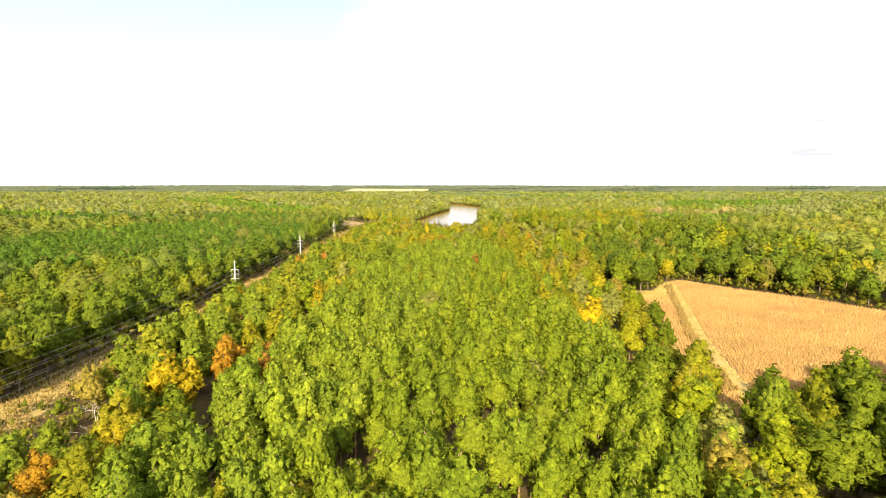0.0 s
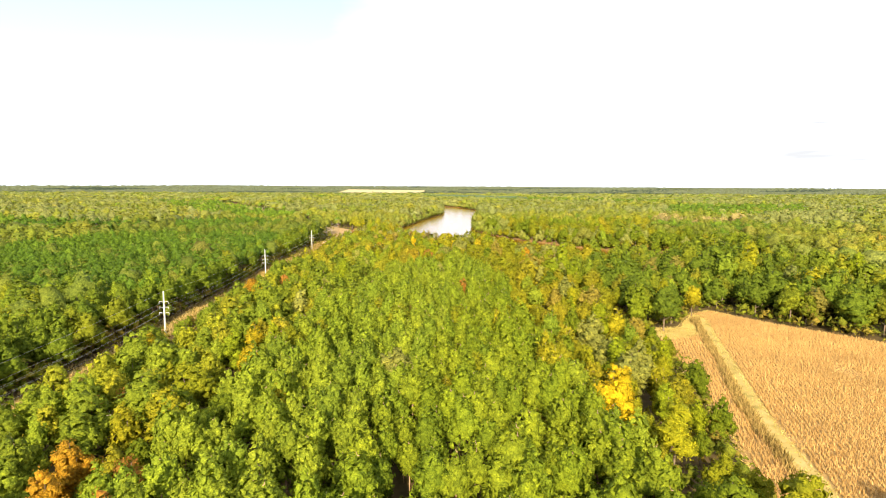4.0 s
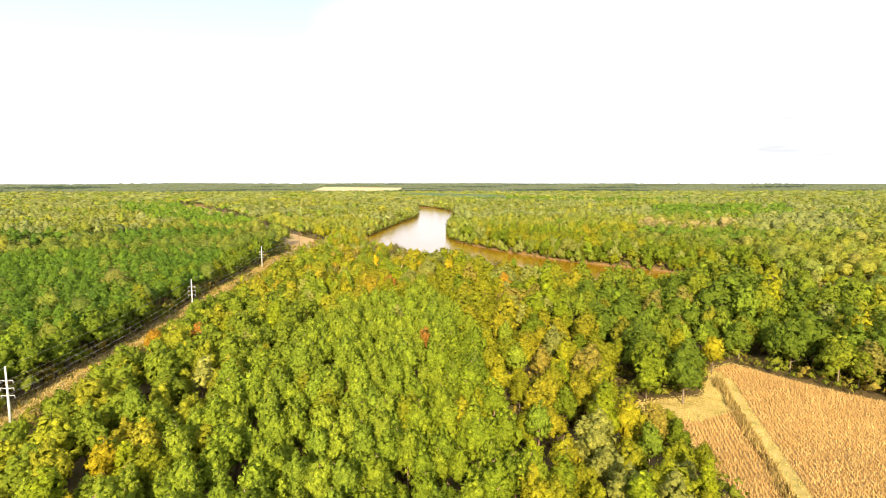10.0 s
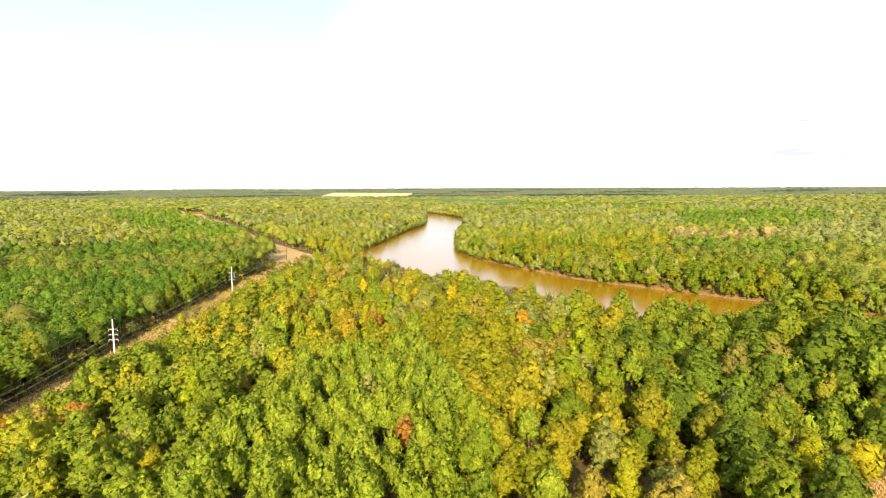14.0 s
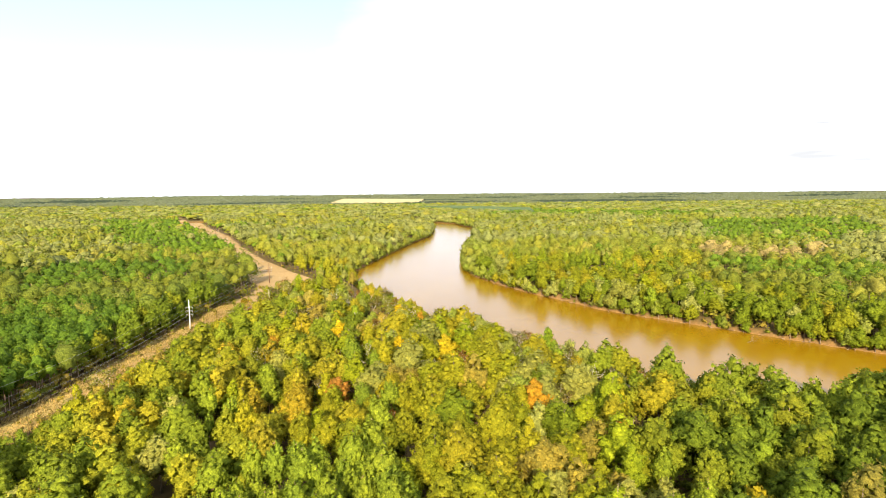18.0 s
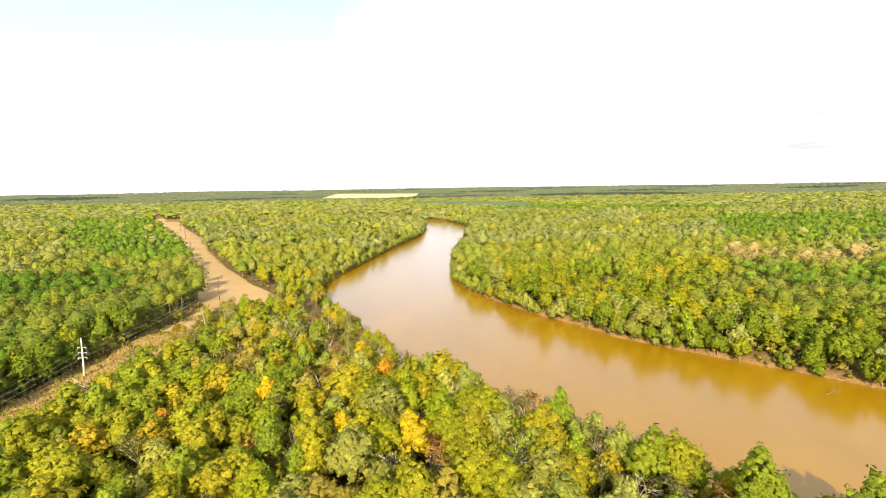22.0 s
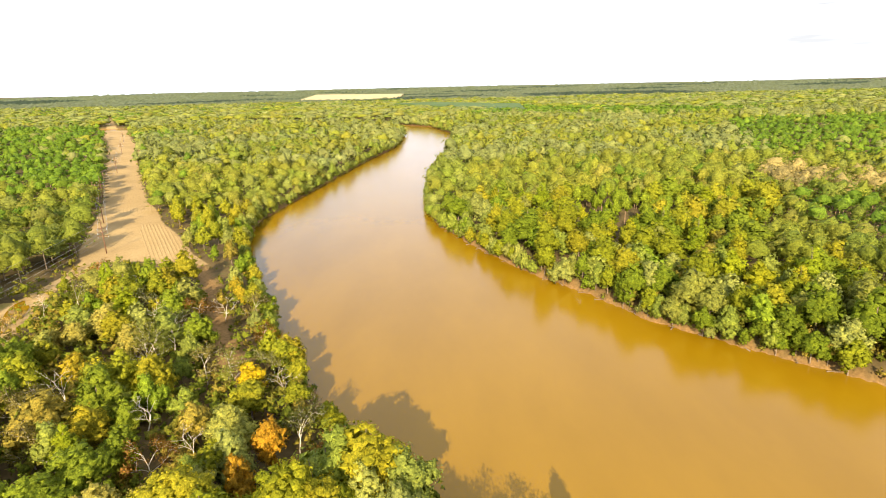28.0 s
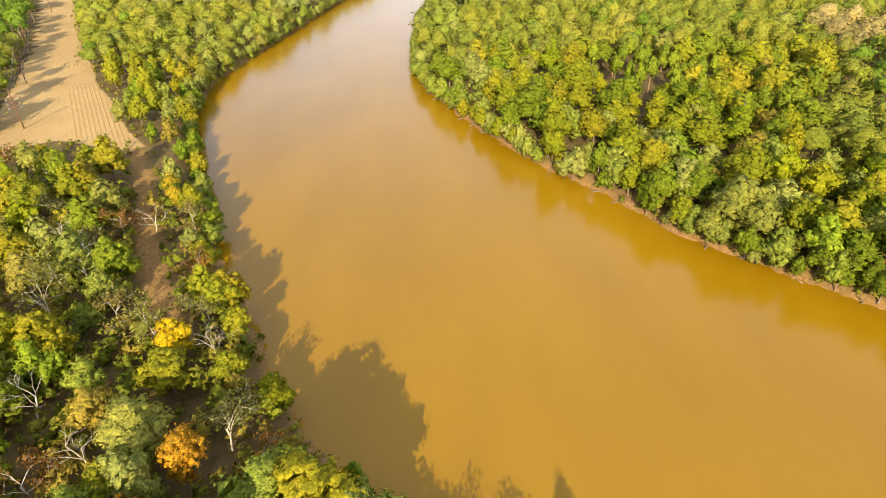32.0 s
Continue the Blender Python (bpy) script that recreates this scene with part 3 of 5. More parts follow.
def base_tree(kind, level, seed):
    """One tree as arrays: crown (with normals), trunk and height. level 0 is the fullest."""
    r = np.random.default_rng(seed)
    lobes, h = crown_lobes(r, kind)
    count, per, radius, size = FULL[kind][level]
    hull = canopy(r, lobes, h, 3, 0.92, 0.06)
    leaves = clumps(r, hull, count, per, radius, size, 2.2 if kind == "pine" else 1.6, {"pine": 1.35, "willow": 1.25}.get(kind, 1.0), level < 2)
    body = canopy(r, lobes, h, (2, 2, 2, 1 if kind == "pine" else 2, 1)[level] if kind != "shrub" else 1, (0.74, 0.74, 0.83, 0.88, 0.9)[level], 0.14)
    crown = (*merge([leaves[:2], body[:2]]), np.concatenate([leaves[2], body[2]]))
    if level < 2:
        trunk = tree_trunk(r, kind, lobes, h, 5, (5, 3)[level] if kind != "shrub" else 1)
    elif level == 2:
        trunk = tube([(0, 0, -0.3), (0, 0, h * 0.5)], 0.18, 0.1, 3)
    else:
        trunk = (np.array([(-0.2, 0, 0), (0.2, 0, 0), (0, 0, h * 0.6)]), np.array([(0, 1, 2)]))
    return crown, trunk, h


VARIANTS = {0: 5, 1: 5, 2: 5, 3: 4, 4: 3}
BASE = {(k, lv): [base_tree(k, lv, 100 * i + 17 * lv + 1000 * KINDS.index(k)) for i in range(VARIANTS[lv])] for k in KINDS for lv in VARIANTS}


def jitter_grid(x0, x1, y0, y1, step, wobble=0.42, rows=None):
    gx, gy = np.meshgrid(np.arange(x0, x1, step), np.arange(y0, y1, rows or step))
    gx[1::2] += step / 2
    p = np.stack([gx.ravel(), gy.ravel()], 1)
    return p + rng.uniform(-wobble, wobble, p.shape) * step


def clear_of_openings(p, margin=3.0):
    ok = (signed(RIVER, p) < np.where(in_box(p, 20, 200, 400, 560), -4.0, -2.0)) & (signed(FIELD, p) < -3.5)
    for poly in (CORRIDOR, DIRT, BARE, MEADOW, FAR_FIELD):
        room = np.where((poly is DIRT) & (p[:, 1] > 800) | (poly is CORRIDOR) & (p[:, 0] < -104), 0.3, 1.0) * (0.5 if poly is BARE else 1)
        if poly is DIRT:
            room *= 1 + 1.5 * waves(p, 14, 77)
        ok &= signed(poly, p) < -margin * room
    return ok


def kind_of(p):
    """Which kind of tree grows at each place."""
    u, n1, n2 = rng.uniform(size=len(p)), waves(p, 120, 21), waves(p, 45, 22)
    k = np.full(len(p), 1)
    k[u < 0.19 + 0.16 * n1] = 3
    k[u > 0.975 - 0.02 * n2] = 2
    k[(u > 0.5) & (u < 0.54 + 0.12 * n2)] = 0
    k[(waves(p * (0.6, 1.0), 190, 24) > 0.8) & (u > 0.07) & (p[:, 1] > 620) & (signed(RIVER, p) < -60)] = 0
    river = -signed(RIVER, p)
    k[(river < 34) & (u < np.where((p[:, 0] < 60) & (p[:, 1] > 500), 0.3, 0.6))] = 4
    k[(river < 70) & (u > 0.5) & (u < 0.66)] = 4
    for poly in [PINES_MID, PINES_LEFT] + PINES_FAR:
        m = inside(poly, p)
        k[m] = np.where(rng.uniform(size=m.sum()) < 0.95, 0, 1)
    return k


def in_box(p, x0, x1, y0, y1):
    return (p[:, 0] > x0) & (p[:, 0] < x1) & (p[:, 1] > y0) & (p[:, 1] < y1)


def scatter():
    """All the trees: places, kinds and levels."""
    near = jitter_grid(-140, 270, -20, 640, 8.3)
    near = near[~inside(PINES_MID, near) & ((near[:, 1] < 565) | (near[:, 0] < 40) | (rng.uniform(size=len(near)) < 0.72))]
    plant = jitter_grid(-50, 60, -20, 390, 5.8, 0.26, 5.0)
    plant = plant[inside(PINES_MID, plant)]
    plant_left = jitter_grid(-330, -116, 278, 600, 5.8, 0.3, 5.4)
    plant_left = plant_left[inside(PINES_LEFT, plant_left)]
    mid = jitter_grid(-300, 400, 0, 960, 11.2)
    mid = mid[~in_box(mid, -140, 270, -20, 640) & ~inside(PINES_LEFT, mid)]
    far = np.concatenate([jitter_grid(-1100, 1100, 0, 1150, 12.4), jitter_grid(-1500, 1500, 1150, 1650, 15.0)])
    far = far[~in_box(far, -300, 400, 0, 960)]
    clump = jitter_grid(-2450, 2450, 1650, 2800, 21.0)
    rest = jitter_grid(-520, 620, -330, 560, 13.0)
    rest = rest[np.hypot(rest[:, 0] - 25, rest[:, 1] - 60) < 560]
    out = []
    for p, lv in ((near, 0), (plant, 0), (plant_left, 2), (mid, 2), (far, 3), (clump, 4), (rest, 5)):
        view = np.abs(p[:, 0] - 28) < 0.83 * np.maximum(p[:, 1], 0) + (90 if lv != 3 else 60)
        p = p[~view if lv == 5 else view]
        p = p[clear_of_openings(p)]
        k = kind_of(p)
        lv = np.full(len(p), lv)
        if len(lv) and lv[0] == 0:
            bank = (p[:, 0] > 60) & (p[:, 1] > 500) & (signed(RIVER, p) > -55)
            hedge = in_box(p, 100, 185, 215, 350) | in_box(p, -136, -90, 90, 620)
            lv[np.abs(p[:, 0] - (4 + 0.09 * p[:, 1])) > 78] = 1
            lv[((p[:, 0] < -92) | (p[:, 0] > 225)) & ~bank & ~hedge] = 2
            lv[p[:, 1] < 52] = 3
        else:
            lv[(lv == 2) & in_box(p, -205, 260, 120, 440) & ~inside(PINES_LEFT, p)] = 1
            lv[(lv == 2) & in_box(p, -150, 330, 560, 790) & (np.abs(p[:, 0] - 60) < 0.75 * (p[:, 1] - 470))] = 1
        out.append((p, k, lv))
    # trees that lean out along both banks
    rim = []
    for line in (RIGHT_BANK, LEFT_BANK):
        pts = np.array(line, float)
        seg = np.hypot(*np.diff(pts, axis=0).T)
        at = np.arange(0, seg.sum(), 3.3)
        d = np.concatenate([[0], np.cumsum(seg)])
        rim.append(np.stack([np.interp(at, d, pts[:, 0]), np.interp(at, d, pts[:, 1])], 1))
    p = np.concatenate(rim) + rng.uniform(-1.6, 1.6, (sum(map(len, rim)), 2))
    s = signed(RIVER, p)
    p = p[(s < np.where(p[:, 1] > 610, 1.3, np.where(p[:, 0] > 90, 1.3, -0.6))) & in_box(p, -420, 420, 300, 1650) & (rng.uniform(size=len(p)) < 0.9)]
    lv = np.where(p[:, 1] < 620, 0, np.where(p[:, 1] < 760, 1, np.where(p[:, 1] < 1100, 2, 3)))
    out.append((p, np.where(rng.uniform(size=len(p)) < 0.75, 4, 1), lv))
    return [np.concatenate(a) for a in zip(*out)], len(p)


(TREE_P, TREE_K, TREE_L), RIM = scatter()
NTREES = len(TREE_P)
TREE_Z = ground_height(TREE_P) - 0.1
TREE_S = rng.uniform(0.76, 1.24, NTREES)
TREE_S *= (1 + 0.1 * waves(TREE_P, 70, 93)) * np.where(TREE_L == 3, 1.12, 1.0)
TREE_S[TREE_K == 0] = rng.uniform(0.78, 1.18, (TREE_K == 0).sum())
TREE_S[-RIM:] *= rng.uniform(0.58, 0.98, RIM)
# young growth beside the cleared strip, lower towards it; heights fit the camera's view
beside = -signed(CORRIDOR, TREE_P)
reach = np.interp(TREE_P[:, 1], [0, 110, 150, 215, 260, 330, 400, 470, 560, 600], [30, 24, 15, 13, 20, 15, 21, 27, 24, 12])
edge = (beside < reach) & (TREE_P[:, 0] > -101) & (TREE_P[:, 1] < 600)
TREE_S[edge] *= np.clip(beside[edge] / reach[edge], np.where(TREE_P[edge, 1] > 400, 0.28, 0.38), 1)
scrub = -signed(DIRT, TREE_P)
low = (scrub > 0) & (scrub < 28) & in_box(TREE_P, -104, -40, 556, 690)
TREE_S[low] *= np.clip(scrub[low] / 28, 0.25, 1)
TREE_S[in_box(TREE_P, -70, 32, 536, 720) & (signed(RIVER, TREE_P) > -22)] *= 0.84
TREE_S[in_box(TREE_P, 10, 270, 330, 560) & (signed(RIVER, TREE_P) < -6) & (TREE_P[:, 1] < 540)] *= 1.15
TREE_S[in_box(TREE_P, 150, 420, 280, 470) & (signed(RIVER, TREE_P) < -5) & (TREE_P[:, 1] < 600 - 0.9 * TREE_P[:, 0])] *= 1.2
TREE_S[in_box(TREE_P, 45, 92, 130, 268) & (signed(FIELD, TREE_P) > -15)] *= 0.74
beyond = (TREE_P[:, 1] > 760) & (signed(DIRT, TREE_P) > -26) & (TREE_P[:, 0] > -0.46 * (TREE_P[:, 1] - 560))
TREE_S[beyond] *= 0.88
tall = in_box(TREE_P, -330, -110, 690, 1080) & (signed(DIRT, TREE_P) > -12) & (TREE_P[:, 0] < -0.5 * (TREE_P[:, 1] - 470))
TREE_S[tall] *= 1.22
TREE_W = TREE_S * np.where(TREE_K == 0, rng.uniform(0.9, 1.16, NTREES), rng.uniform(0.88, 1.3, NTREES)) * np.where(TREE_L == 4, 2.3, np.where(TREE_L == 3, np.where(TREE_P[:, 1] < 1150, 1.0, 1.25), 1.0))
TREE_L[TREE_L >= 4] = 4
large = ((TREE_P[:, 1] > 570) & (TREE_P[:, 0] > 40) | (TREE_L >= 2)) & (TREE_K > 0)
large[-RIM:] = False
TREE_S[large] *= 1.06 * rng.uniform(0.84, 1.2, large.sum())
TREE_W[large] *= 1.4
far_pine = (TREE_L >= 2) & (TREE_K == 0)
TREE_W[far_pine] *= np.where(inside(PINES_LEFT, TREE_P[far_pine]), 1.08, 1.55)
TREE_W[in_box(TREE_P, -95, 112, 430, 620) & (TREE_K > 0)] *= 1.14
TREE_R = rng.uniform(0, 6.28, NTREES)
TREE_V = rng.integers(0, 60, NTREES)
TREE_C = np.floor(2.6 * waves(TREE_P, 46, 91) + 1.7 * waves(TREE_P, 19, 92) + rng.uniform(0, 2.2, NTREES) + 30).astype(int) % np.array([len(TINTS[k]) for k in KINDS])[TREE_K]
TREE_C[(TREE_K == 2) & ((TREE_P[:, 0] > 40) & (TREE_P[:, 1] > 540) | (TREE_P[:, 1] > 640))] = 3
west = (TREE_P[:, 0] < -106) & (TREE_P[:, 1] < 640) & (TREE_K > 0) & (TREE_L < 3)
TREE_S[west] *= np.where(TREE_P[west, 0] > -170, 1.12, 1.04)
side = (np.abs(TREE_P[:, 0] - 4 - 0.09 * TREE_P[:, 1]) > 52) & (TREE_P[:, 1] < 590) & (TREE_K > 0) & (TREE_L < 2)
# many outer trees take the dark oak tint, partly shade put into their colour
shade_dark = west & (rng.uniform(size=NTREES) < 0.62) | side & (rng.uniform(size=NTREES) < np.where((TREE_P[:, 1] > 400) & (TREE_P[:, 0] < 40), np.where(TREE_P[:, 0] < -25, 0.55, 0.35), 0.75)) | (TREE_P[:, 0] > 60) & (TREE_P[:, 1] > 560) & (TREE_K > 0) & (TREE_L < 5) & (rng.uniform(size=NTREES) < 0.22)
TREE_K[shade_dark], TREE_C[shade_dark] = 1, np.where(rng.uniform(size=shade_dark.sum()) < 0.75, 3, 0)
TREE_D = np.zeros(NTREES, bool)                       # bare, dead trees
# trees that stand out by their colour: places by kind and tint
MARKED = {
    (1, 0): [(-84, 616), (-94, 646), (-88, 680), (103, 452), (-124, 696), (-118, 678), (-98, 672), (-120, 655)],
    (1, 1): [(-88, 632)],
    # south of y = 124 the dark tint stands in for shade on the oaks
    (1, 3): [(88, 115), (95, 110), (102, 116), (110, 118), (118, 120), (127, 122), (92, 103), (101, 104), (110, 107), (82, 104), (98, 272), (88, 276), (100, 282), (90, 284), (106, 284)],
    (1, 5): [(-92, 664), (-117, 686), (-133, 706), (-118, 640)],
    (2, 0): [(46, 172), (-62, 121), (-80, 232), (17, 474), (-15, 503)],
    (2, 1): [(-57, 145), (-55, 135), (-62, 80), (83, 395), (22, 531), (28, 528), (-41, 484), (26, 524), (20, 518)],
    (2, 2): [(-59, 125), (-80, 216), (-52, 227), (-54, 89), (-46, 205), (-75, 305), (-7, 521), (115, 449)],
    (2, 3): [(121, 298), (-49, 237), (23, 209)],
    (2, 4): [(-44, 140), (-43, 129), (-70, 326), (18, 314), (20, 401), (-145, 600)],
    (3, 3): [(37, 205), (27, 241), (38, 194)],
    (4, 2): [(64, 403), (47, 514), (52, 509)],
    (4, 3): [(66, 500), (81, 493), (90, 484), (120, 446), (60, 500), (-17, 526), (1, 549)],
}
for mx, my, mk, mc in [(x, y, k, c) for (k, c), at in MARKED.items() for x, y in at]:
    near = np.argmin(np.hypot(TREE_P[:, 0] - mx, TREE_P[:, 1] - my) + 50 * (TREE_L > 1))
    TREE_P[near], TREE_K[near], TREE_C[near] = (mx, my), mk, mc
    TREE_S[near] = TREE_W[near] = 0.62 if mx < -80 and my > 600 else 1.34 if my < 124 and mk == 1 else 1.46 if (mx, my) == (46, 172) else 1.26 if (mk, mc) == (2, 0) or mk == 1 or mk == 4 else 1.08
BARE_ON_BANK = [(-47, 541), (-9, 539), (-32, 534), (-22, 570), (-76, 625), (-47, 585), (-30, 602), (-50, 566), (-29, 587), (-44, 578), (-27, 576), (-7, 570), (3, 566), (-3, 528), (5, 532), (27, 537), (2, 613), (35, 531), (-17, 614), (-25, 611), (-62, 640), (-85, 655), (-12, 545), (16, 545), (-38, 555), (-70, 600), (-88, 630)]
BARE_IN_WOOD = [(36, 481), (73, 496), (98, 487), (101, 479), (88, 482), (57, 503), (-8, 473), (11, 503), (38, 490), (31, 463), (28, 442), (42, 457), (48, 451), (63, 466), (77, 430), (23, 444), (75, 421), (80, 500), (70, 408), (-72, 191), (-66, 172), (-79, 150), (-71, 109), (5, 470), (110, 440), (50, 500)]
BARE_TREES = [q for q in BARE_ON_BANK + BARE_IN_WOOD if signed(RIVER, np.array([q], float))[0] < -2.5]
for mx, my in BARE_TREES:
    near = np.argmin(np.hypot(TREE_P[:, 0] - mx, TREE_P[:, 1] - my))
    TREE_P[near], TREE_D[near] = (mx, my), True
thin = in_box(TREE_P, -95, 112, 430, 640) & (TREE_L < 2) & (TREE_K > 0) & (rng.uniform(size=NTREES) < 0.15)
thin[-RIM:] = False
TREE_D |= thin
# room round the marked trees, and a few gaps in the canopy
keep = np.ones(NTREES, bool)
for mx, my in [q for at in MARKED.values() for q in at]:
    d = np.hypot(TREE_P[:, 0] - mx, TREE_P[:, 1] - my)
    keep &= (d < 0.01) | (d > 4.6)
for mx, my in BARE_TREES:
    d = np.hypot(TREE_P[:, 0] - mx, TREE_P[:, 1] - my)
    keep &= (d < 0.01) | (d > 4.0)
for mx, my in ((-5, 112), (-42, 92), (-27, 90), (-15, 88), (12, 106), (2, 94), (24, 90), (15, 312), (17, 286), (-30, 150), (8, 180), (-20, 215)):
    keep &= (TREE_K != 0) | (np.abs(TREE_P[:, 0] - mx) > 3.4) | (np.abs(TREE_P[:, 1] - my) > 6.5)
keep &= (rng.uniform(size=NTREES) > np.where(in_box(TREE_P, -60, 40, 500, 620), 0.16, 0.05)) | (TREE_L > 1)
TREE_P, TREE_K, TREE_L, TREE_Z, TREE_S, TREE_W, TREE_R, TREE_V, TREE_C, TREE_D = (a[keep] for a in (TREE_P, TREE_K, TREE_L, TREE_Z, TREE_S, TREE_W, TREE_R, TREE_V, TREE_C, TREE_D))
NTREES = len(TREE_P)
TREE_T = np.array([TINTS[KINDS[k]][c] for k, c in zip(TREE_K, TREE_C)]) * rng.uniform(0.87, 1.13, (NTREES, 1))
patch = waves(TREE_P, 150, 41)[:, None] * np.array((0.1, 0.05, 0.0)) + waves(TREE_P, 330, 42)[:, None] * np.array((0.12, 0.1, 0.05))
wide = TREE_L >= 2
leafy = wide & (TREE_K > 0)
# distant hardwoods evened out and greyed, partly haze put into their tint
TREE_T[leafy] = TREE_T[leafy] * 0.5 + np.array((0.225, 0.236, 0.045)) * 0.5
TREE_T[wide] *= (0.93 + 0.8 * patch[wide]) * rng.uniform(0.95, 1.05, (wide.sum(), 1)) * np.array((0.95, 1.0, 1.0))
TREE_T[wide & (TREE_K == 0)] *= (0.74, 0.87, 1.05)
dull = (TREE_P[:, 0] < np.minimum(-104, -104 - 0.55 * (TREE_P[:, 1] - 690))) & (TREE_P[:, 1] < 790) | in_box(TREE_P, 38, 200, 60, 400) & (TREE_K > 0)
TREE_T[dull] *= np.where(TREE_P[dull, :1] < -100, (0.84, 0.9, 0.9), (0.76, 0.84, 0.9))
tan_band = wide & inside(TAN_WOOD, TREE_P) & (rng.uniform(size=NTREES) < 0.85)
TREE_T[tan_band] = np.array((0.3, 0.245, 0.095)) * rng.uniform(0.85, 1.15, (tan_band.sum(), 1))
# haze painted into the colour: patches of far hardwoods mixed to pale grey-green
hazed = (TREE_L >= 3) & (TREE_K > 0) & (TREE_P[:, 1] > 700) & (waves(TREE_P, 240, 95) + rng.uniform(-0.6, 0.6, NTREES) > -0.1)
TREE_T[hazed] = TREE_T[hazed] * 0.5 + np.array((0.21, 0.232, 0.105)) * 0.5
TREE_T[TREE_L >= 3] *= rng.uniform(0.9, 1.07, ((TREE_L >= 3).sum(), 1))
TREE_T[:, 2] += 0.004
TREE_T[in_box(TREE_P, 60, 420, 500, 760) & (TREE_L < 3) & (signed(RIVER, TREE_P) > -90)] *= (0.84, 0.87, 0.75)
TREE_T[~dull] *= 1.1
turning = in_box(TREE_P, -95, 112, 400, 640) & ((TREE_K == 1) | (TREE_K == 3))
TREE_T[turning] *= np.where(rng.uniform(size=(turning.sum(), 1)) < 0.3, (1.17, 1.0, 0.95), (1.02, 1.0, 0.95))

# the trees nearest to the line of flight, up to 300 of each kind, stand as single things
offside = np.abs(TREE_P[:, 0] - (4 + 0.09 * TREE_P[:, 1])) + 200 * (TREE_P[:, 1] < 56) + 200 * (TREE_P[:, 1] > 610) + 0.12 * TREE_P[:, 1]
TREE_ONE = np.zeros(NTREES, bool)
for k in range(5):
    idx = np.nonzero((TREE_K == k) & (TREE_L < 2) & ~TREE_D)[0]
    TREE_ONE[idx[np.argsort(offside[idx])[:290]]] = True


def stand(name, which, label, bark):
    """Many trees joined into one object."""
    vs, fs, ns, ts, ix, o = [], [], [], [], [], 0
    idx = np.nonzero(which)[0]
    for kind in sorted(set(TREE_K[idx])):
        for lv, n in VARIANTS.items():
            for var in range(n):
                sel = idx[(TREE_K[idx] == kind) & (TREE_L[idx] == lv) & (TREE_V[idx] // 12 % n == var)]
                if not len(sel):
                    continue
                crown, trunk, h = BASE[KINDS[kind], lv][var]
                v, f = merge([crown[:2], trunk])
                nrm = np.concatenate([crown[2], upright(trunk[0])])
                c, s = np.cos(TREE_R[sel]) * TREE_W[sel], np.sin(TREE_R[sel]) * TREE_W[sel]
                x = v[:, 0] * c[:, None] - v[:, 1] * s[:, None] + TREE_P[sel, :1]
                y = v[:, 0] * s[:, None] + v[:, 1] * c[:, None] + TREE_P[sel, 1:]
                z = v[:, 2] * TREE_S[sel][:, None] + TREE_Z[sel][:, None]
                c, s = np.cos(TREE_R[sel])[:, None], np.sin(TREE_R[sel])[:, None]
                ns.append(np.stack([nrm[:, 0] * c - nrm[:, 1] * s, nrm[:, 0] * s + nrm[:, 1] * c, np.tile(nrm[:, 2], (len(sel), 1))], -1).reshape(-1, 3))
                vs.append(np.stack([x, y, z], -1).reshape(-1, 3))
                fs.append((f[None] + (np.arange(len(sel)) * len(v))[:, None, None]).reshape(-1, 3) + o)
                o += len(sel) * len(v)
                ts.append(np.repeat(TREE_T[sel], len(v), 0))
                ix.append(np.tile(np.r_[np.zeros(len(crown[1]), int), np.ones(len(trunk[1]), int)], len(sel)))
    me = tri_mesh(name, np.concatenate(vs), np.concatenate(fs), [FOLIAGE, bark], np.concatenate(ix), np.concatenate(ts), normals=np.concatenate(ns))
    return tagged(new(name, me), label, "trees", kind="stuff")


def part(name, mesh, parent, label=""):
    ob = new(name, mesh)
    ob.parent = parent
    if label:
        ob["label"] = label
    return ob


def thing(name, at, label, category, group=""):
    ob = new(name)
    ob.empty_display_size = 0.5
    ob.location = at
    return tagged(ob, label, category, group)


TREE_LABELS = {
    "pine": ["tall green loblolly pine with a bare reddish trunk"],
    "oak": ["broad green oak tree in the wood", "olive green oak tree with a lumpy crown", "yellowing olive oak tree in the wood", "dark green oak tree with a dense crown", "dull brownish green oak tree", "grey-green oak tree in the wood"],
    "maple": ["bright yellow maple tree in autumn leaf", "orange maple tree in autumn leaf", "golden maple tree in autumn leaf", "yellow-green maple tree beginning to turn", "rusty red maple tree in autumn leaf"],
    "poplar": ["tall yellow-green tulip poplar tree", "tall yellowing tulip poplar tree", "tall fresh green tulip poplar tree", "tall golden green tulip poplar tree"],
    "willow": ["pale grey-green willow tree near the river", "soft green willow tree near the river", "silvery pale willow tree near the river", "bright green willow tree near the river"]}


